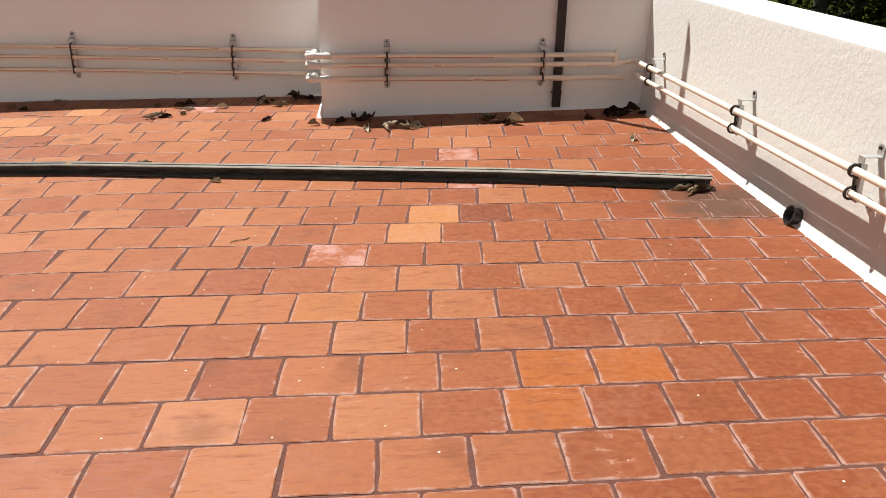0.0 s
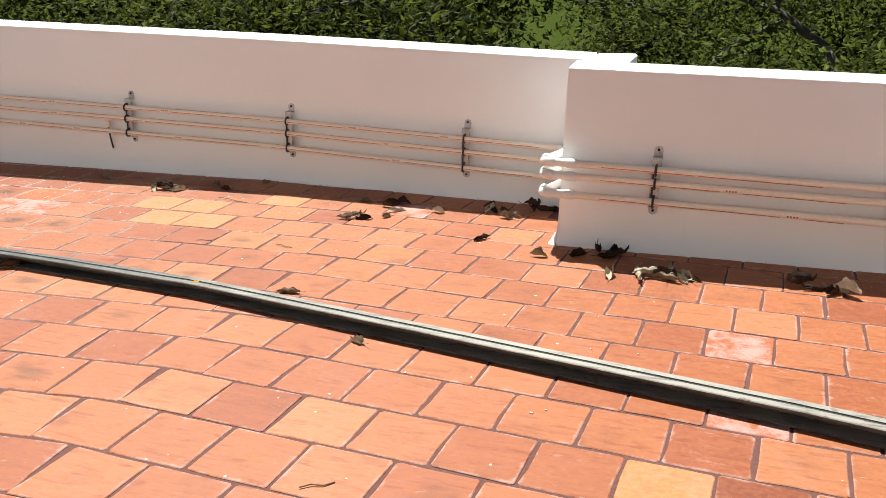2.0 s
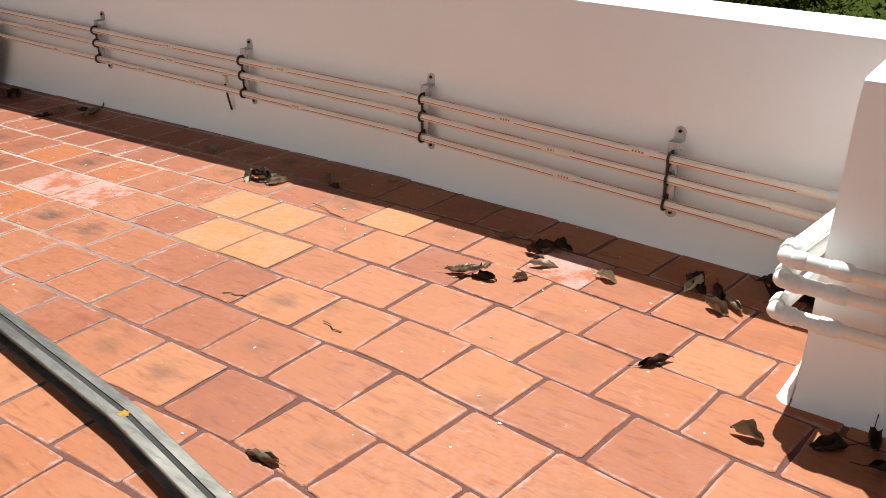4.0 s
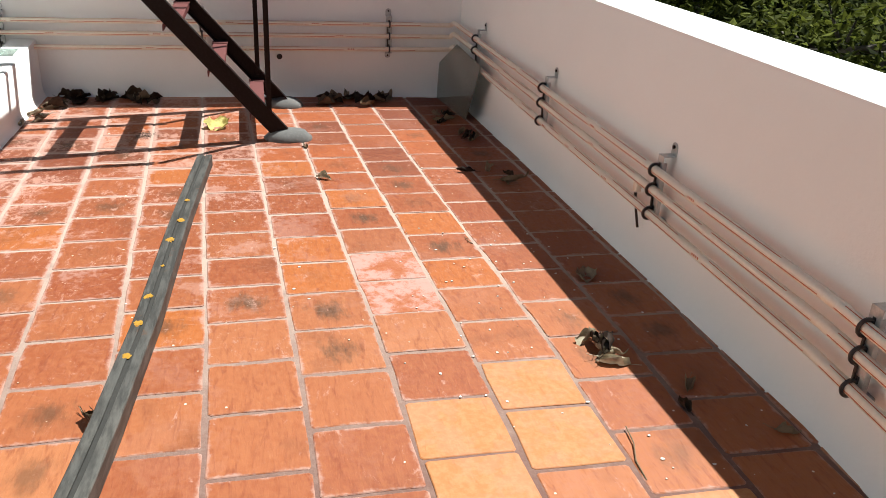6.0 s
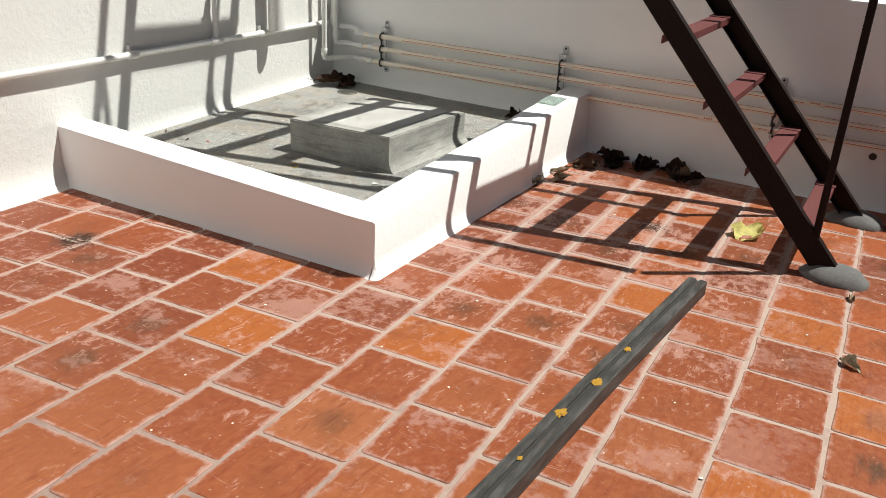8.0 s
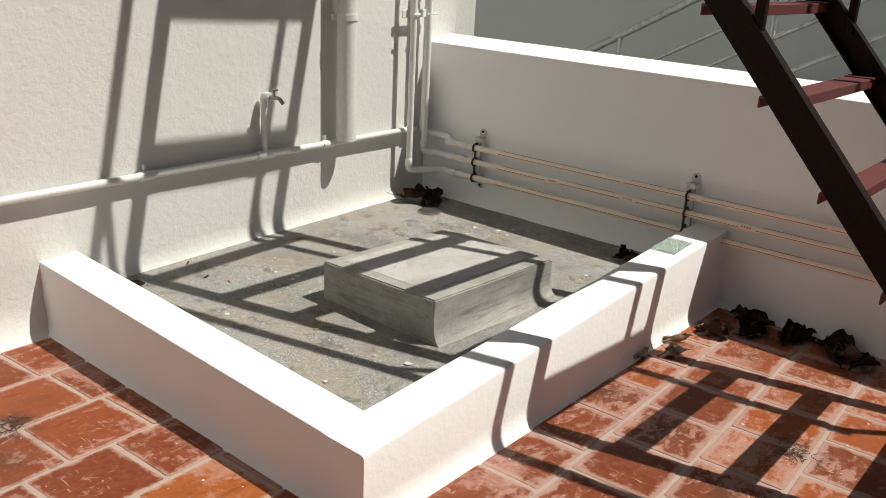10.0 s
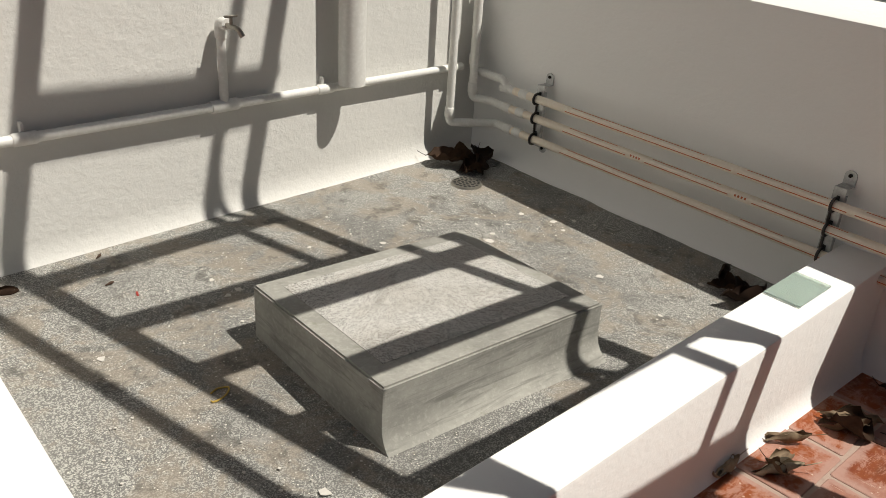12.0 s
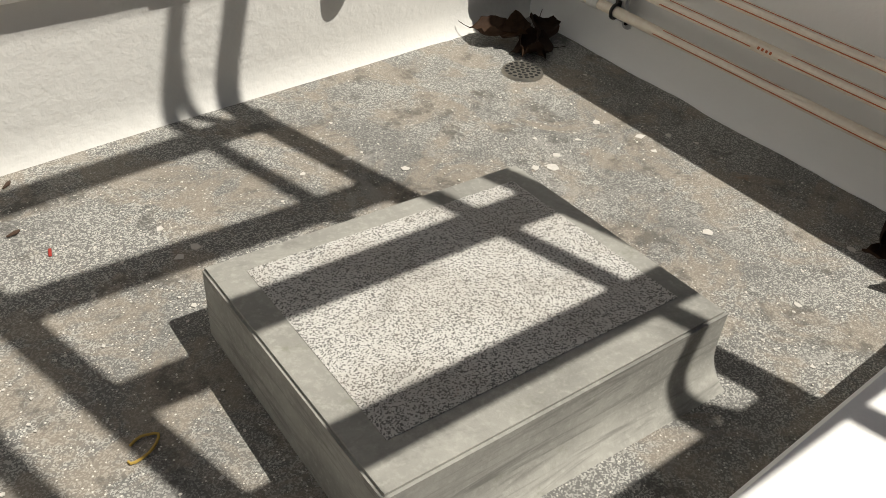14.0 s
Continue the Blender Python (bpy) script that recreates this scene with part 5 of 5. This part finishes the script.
DARK_AT = [(-0.83, 3.67), (1.23, 2.33), (1.47, 2.33), (0.77, 4.46), (-3.78, 3.65), (-4.22, 4.6), (-3.64, 4.01), (-3.63, 3.39)]
SCORCH_AT = [(-3.24, 6.1), (-2.97, 6.06), (-3.89, 6.7), (-4.3, 6.31), (-3.38, 5.72)]


def variant(name, base_a, base_b, haze, stain):
    """Paler or limier tiles among the others."""
    m = Nodes(name, 0.65)
    m.bsdf.inputs["Specular IOR Level"].default_value = 0.22
    pos = m.where()
    fine = m.noise(pos, 42.0, 5.0, 0.65)
    streak = m.noise(m.stretch(pos, 5.0, 24.0, 5.0), 1.7, 4.0, 0.6, 0.8)
    c = m.mix(m.ramp(fine, 0.35, 0.7), base_a, base_b)
    c = m.mix(m.ramp(streak, 0.55, 0.75, 0.0, stain), c, (0.31, 0.10, 0.032))
    patch = m.math("ADD", m.math("MULTIPLY", m.noise(pos, 5.0, 3.0, 0.6), 0.5), m.math("MULTIPLY", m.noise(pos, 22.0, 9.0, 0.78, 0.4), 0.5))
    c = m.mix(m.ramp(patch, 0.44, 0.56, 0.0, haze), c, (0.46, 0.26, 0.225))
    m.colour(c)
    return m.bump(m.math("ADD", fine, streak), 0.25, 0.004).mat


TILE_PALE = variant("pale_terracotta_tile", (0.40, 0.158, 0.056), (0.45, 0.205, 0.085), 0.15, 0.5)
TILE_PINK = variant("limed_terracotta_tile", (0.30, 0.085, 0.032), (0.34, 0.12, 0.055), 0.85, 0.3)
SPECIAL = ((TILE_PALE, PALE_AT), (TILE_PINK, PINK_AT), (tile_material("light_terracotta_tile", True, (0.36, 0.13, 0.042)), LIGHT_AT),
           (tile_material("orange_terracotta_tile", True, (0.34, 0.093, 0.014)), ORANGE_AT), (tile_material("dark_terracotta_tile", True, (0.145, 0.028, 0.010)), DARK_AT),
           (tile_material("scorched_terracotta_tile", True, None, True), SCORCH_AT))


def tile_shape(sx, sy, seed):
    """Rings of one tile, top at z=0, with worn corners and uneven, softened edges."""
    rng = random.Random(seed)
    hx, hy = sx / 2, sy / 2
    top, out, bot = [], [], []

    def ring(px, py, ix, iy):
        out.append((px, py, -0.002))
        top.append((px - ix * 0.003, py - iy * 0.003, 0.0))
        bot.append((px, py, -0.016))

    for k, (cx, cy) in enumerate(((-1, -1), (1, -1), (1, 1), (-1, 1))):
        x, y = cx * hx + rng.uniform(-0.0035, 0.0035), cy * hy + rng.uniform(-0.0035, 0.0035)
        cut = rng.uniform(0.005, 0.011)
        for first in (True, False):
            along_x = (cx * cy > 0) == first
            ring(x if along_x else x - cx * cut, y - cy * cut if along_x else y, cx, cy)
        nx, ny = ((0, -1), (1, 0), (0, 1), (-1, 0))[k]
        f, swell = rng.uniform(-0.4, 0.4), rng.uniform(-0.0045, 0.003)
        ring((hx + swell) * nx if nx else f * sx * 0.5 * -ny, (hy + swell) * ny if ny else f * sy * 0.5 * nx, nx, ny)
    return top, out, bot


RIM = 12
FACES = [tuple(range(RIM))]
for low in (RIM, 2 * RIM):
    FACES += [(low + k, low + (k + 1) % RIM, low - RIM + (k + 1) % RIM, low - RIM + k) for k in range(RIM)]


def tile_mesh(name, sx, sy, seed, mat):
    top, out, bot = tile_shape(sx, sy, seed)
    vs = top + out + bot
    me = bpy.data.meshes.new(name)
    me.from_pydata(vs, [], FACES)
    uv = me.uv_layers.new(name="UVMap")
    for loop in me.loops:
        x, y, _ = vs[loop.vertex_index]
        uv.data[loop.index].uv = (x / sx + 0.5, y / sy + 0.5)
    me.materials.append(mat)
    return me


def graded(x, table):
    """Value at x between the (x, value) pairs of table, carried on beyond its ends."""
    k = 0
    while k < len(table) - 2 and x > table[k + 1][0]:
        k += 1
    (x0, v0), (x1, v1) = table[k], table[k + 1]
    return v0 + (v1 - v0) * (x - x0) / (x1 - x0)


def row_centre(k, x):
    """Middle of row k at x; row 0 lies a metre off the north parapet, counting south. The rows fan out westwards."""
    q = k * k if k > 0 else 0
    return graded(x, ((-4.2, 6.62 - 0.2975 * k), (-3.0, 6.66 - 0.291 * k), (-1.2, 6.66 - 0.2745 * k + 0.0004 * q),
                      (0.0, 6.55 - 0.273 * k + 0.0007 * q), (1.4, 6.475 - 0.2835 * k + 0.0016 * q)))


def row_line(k, x):
    """Joint between row k and the row south of it."""
    return (row_centre(k, x) + row_centre(k + 1, x)) / 2


def tile_length(x):
    return max(0.22, min(0.312, graded(x, ((-5.0, 0.31), (-3.0, 0.30), (-1.2, 0.284), (0.0, 0.264), (1.4, 0.243), (2.4, 0.232)))))


def east_share(x):
    return min(1.0, max(0.0, (x + 2.6) / 2.4))


# some cross joints of each row; the tiles between them share the room
BOND = {
    0: (-4.618, -3.405, -2.511, -1.338, -0.483), 1: (-4.712, -3.512, -2.307, -1.126, -0.571), 2: (-4.651, -3.111, -1.886, -0.74, 0.123),
    3: (-4.703, -3.511, -2.01, -1.121, -0.251, 0.526, 1.259), 4: (-3.933, -2.741, -1.246, -0.349, 0.418, 1.159), 5: (-4.064, -2.834, -0.211, 0.564),
    6: (-4.285, -2.746, -0.08, 0.434), 7: (-4.078, -3.167, -1.604, -0.196, 0.573), 8: (-4.24, -3.35, -1.481, -0.062, 0.709),
    9: (-4.096, -3.175, -1.303, 0.095, 0.854), 10: (-4.191, -3.306, -1.136, 0.26, 1.014), 11: (-4.018, -3.476, -0.992, 0.391, 1.149),
    12: (-3.952, -1.129, 0.252, 1.024), 13: (-0.954, 0.415, 1.176), 14: (-0.837, 0.517, 1.284), 15: (-0.649, 0.446, 1.212), 16: (-0.498, 0.577, 1.342)}


def cross_joints(k):
    """All cross joints of row k, west to east."""
    known = BOND.get(k, (-4.46, -1.21) if k == -1 else (-4.6, -1.06) if k < -1 else (0.31 + 0.12 * (k % 2),))
    out = [known[0]]
    for x0, x1 in zip(known, known[1:]):
        marks = [x0]
        while marks[-1] < x1 - 0.5 * tile_length(marks[-1]):
            marks.append(marks[-1] + tile_length(marks[-1] + 0.13))
        fit_by = (x1 - x0) / (marks[-1] - x0)
        out += [x0 + (m - x0) * fit_by for m in marks[1:]]
    while out[-1] < 2.4:
        out.append(out[-1] + tile_length(out[-1] + 0.12))
    while out[0] > -7.3:
        out.insert(0, out[0] - tile_length(out[0] - 0.15))
    return out


JOINT = 0.014
shared = {}
rest_v, rest_f, rest_uv = [], [], []
rng = random.Random(77)
for k in range(-3, 34):
    edges = cross_joints(k)
    for x0, x1 in zip(edges, edges[1:]):
        long = x1 - x0
        cx = (x0 + x1) / 2
        y0, y1 = row_line(k, cx), row_line(k - 1, cx)
        cy = (y0 + y1) / 2
        inside = cy < (NE_Y if cx > JOG_X - 0.05 else north_y(cx)) + 0.1 and cy > -2.2 and -7.25 < cx < 2.45
        if cx < -4.62 and cy < 4.10 or cy < south(cx) - 0.15 and cx < -1.9 or not inside:
            continue
        seed = rng.randint(0, 7)
        dx, dy = rng.uniform(-0.002, 0.002), rng.uniform(-0.002, 0.002)
        turn_by = rng.uniform(-0.5, 0.5) + math.degrees(math.atan2(row_line(k, x1) + row_line(k - 1, x1) - row_line(k, x0) - row_line(k - 1, x0), 2 * long))
        lift = rng.uniform(-0.0012, 0.0012)
        gap = JOINT - 0.005 * east_share(cx)
        sx, sy = round((long - gap) / 4, 3) * 4, round((y1 - y0 - gap) / 4, 3) * 4
        m = Matrix.Translation((cx + dx, cy + dy, fz(cx, cy) + lift)) @ pose(0, 0, 0, 0, 0, turn_by) @ pose(0, 0, 0, -0.34 + rng.uniform(-0.12, 0.12), -1.95 + rng.uniform(-0.12, 0.12), 0)
        if (-5.2 < cx < -0.4 and 4.45 < cy < 7.25) or (-0.4 <= cx < 1.5 and 2.5 < cy < 6.4) or (-4.4 < cx < -3.2 and 3.2 < cy <= 4.45):
            key = (round(sx, 3), round(sy, 3), seed)
            if key not in shared:
                shared[key] = tile_mesh("tile", sx, sy, seed, TILE)
            ob = new("tile", shared[key])
            ob.parent = floor
            ob.matrix_world = m
            special = None
            for look_of, places in SPECIAL:
                if any(x0 < a < x1 and y0 < b < y1 for a, b in places):
                    special = look_of
            if special:
                ob.material_slots[0].link = "OBJECT"
                ob.material_slots[0].material = special
        else:
            top, out, bot = tile_shape(sx, sy, seed)
            vs = top + out + bot
            n = len(rest_v)
            rest_v += [tuple(m @ Vector(v)) for v in vs]
            for f in FACES:
                rest_f.append(tuple(n + q for q in f))
                rest_uv += [(vs[q][0] / sx + 0.5, vs[q][1] / sy + 0.5) for q in f]
me = bpy.data.meshes.new("tiles")
me.from_pydata(rest_v, [], rest_f)
uv = me.uv_layers.new(name="UVMap")
for i, c in enumerate(rest_uv):
    uv.data[i].uv = c
me.materials.append(TILE_JOINED)
rest = new("tiles", me)
rest.parent = floor
rest["kind"] = "stuff"
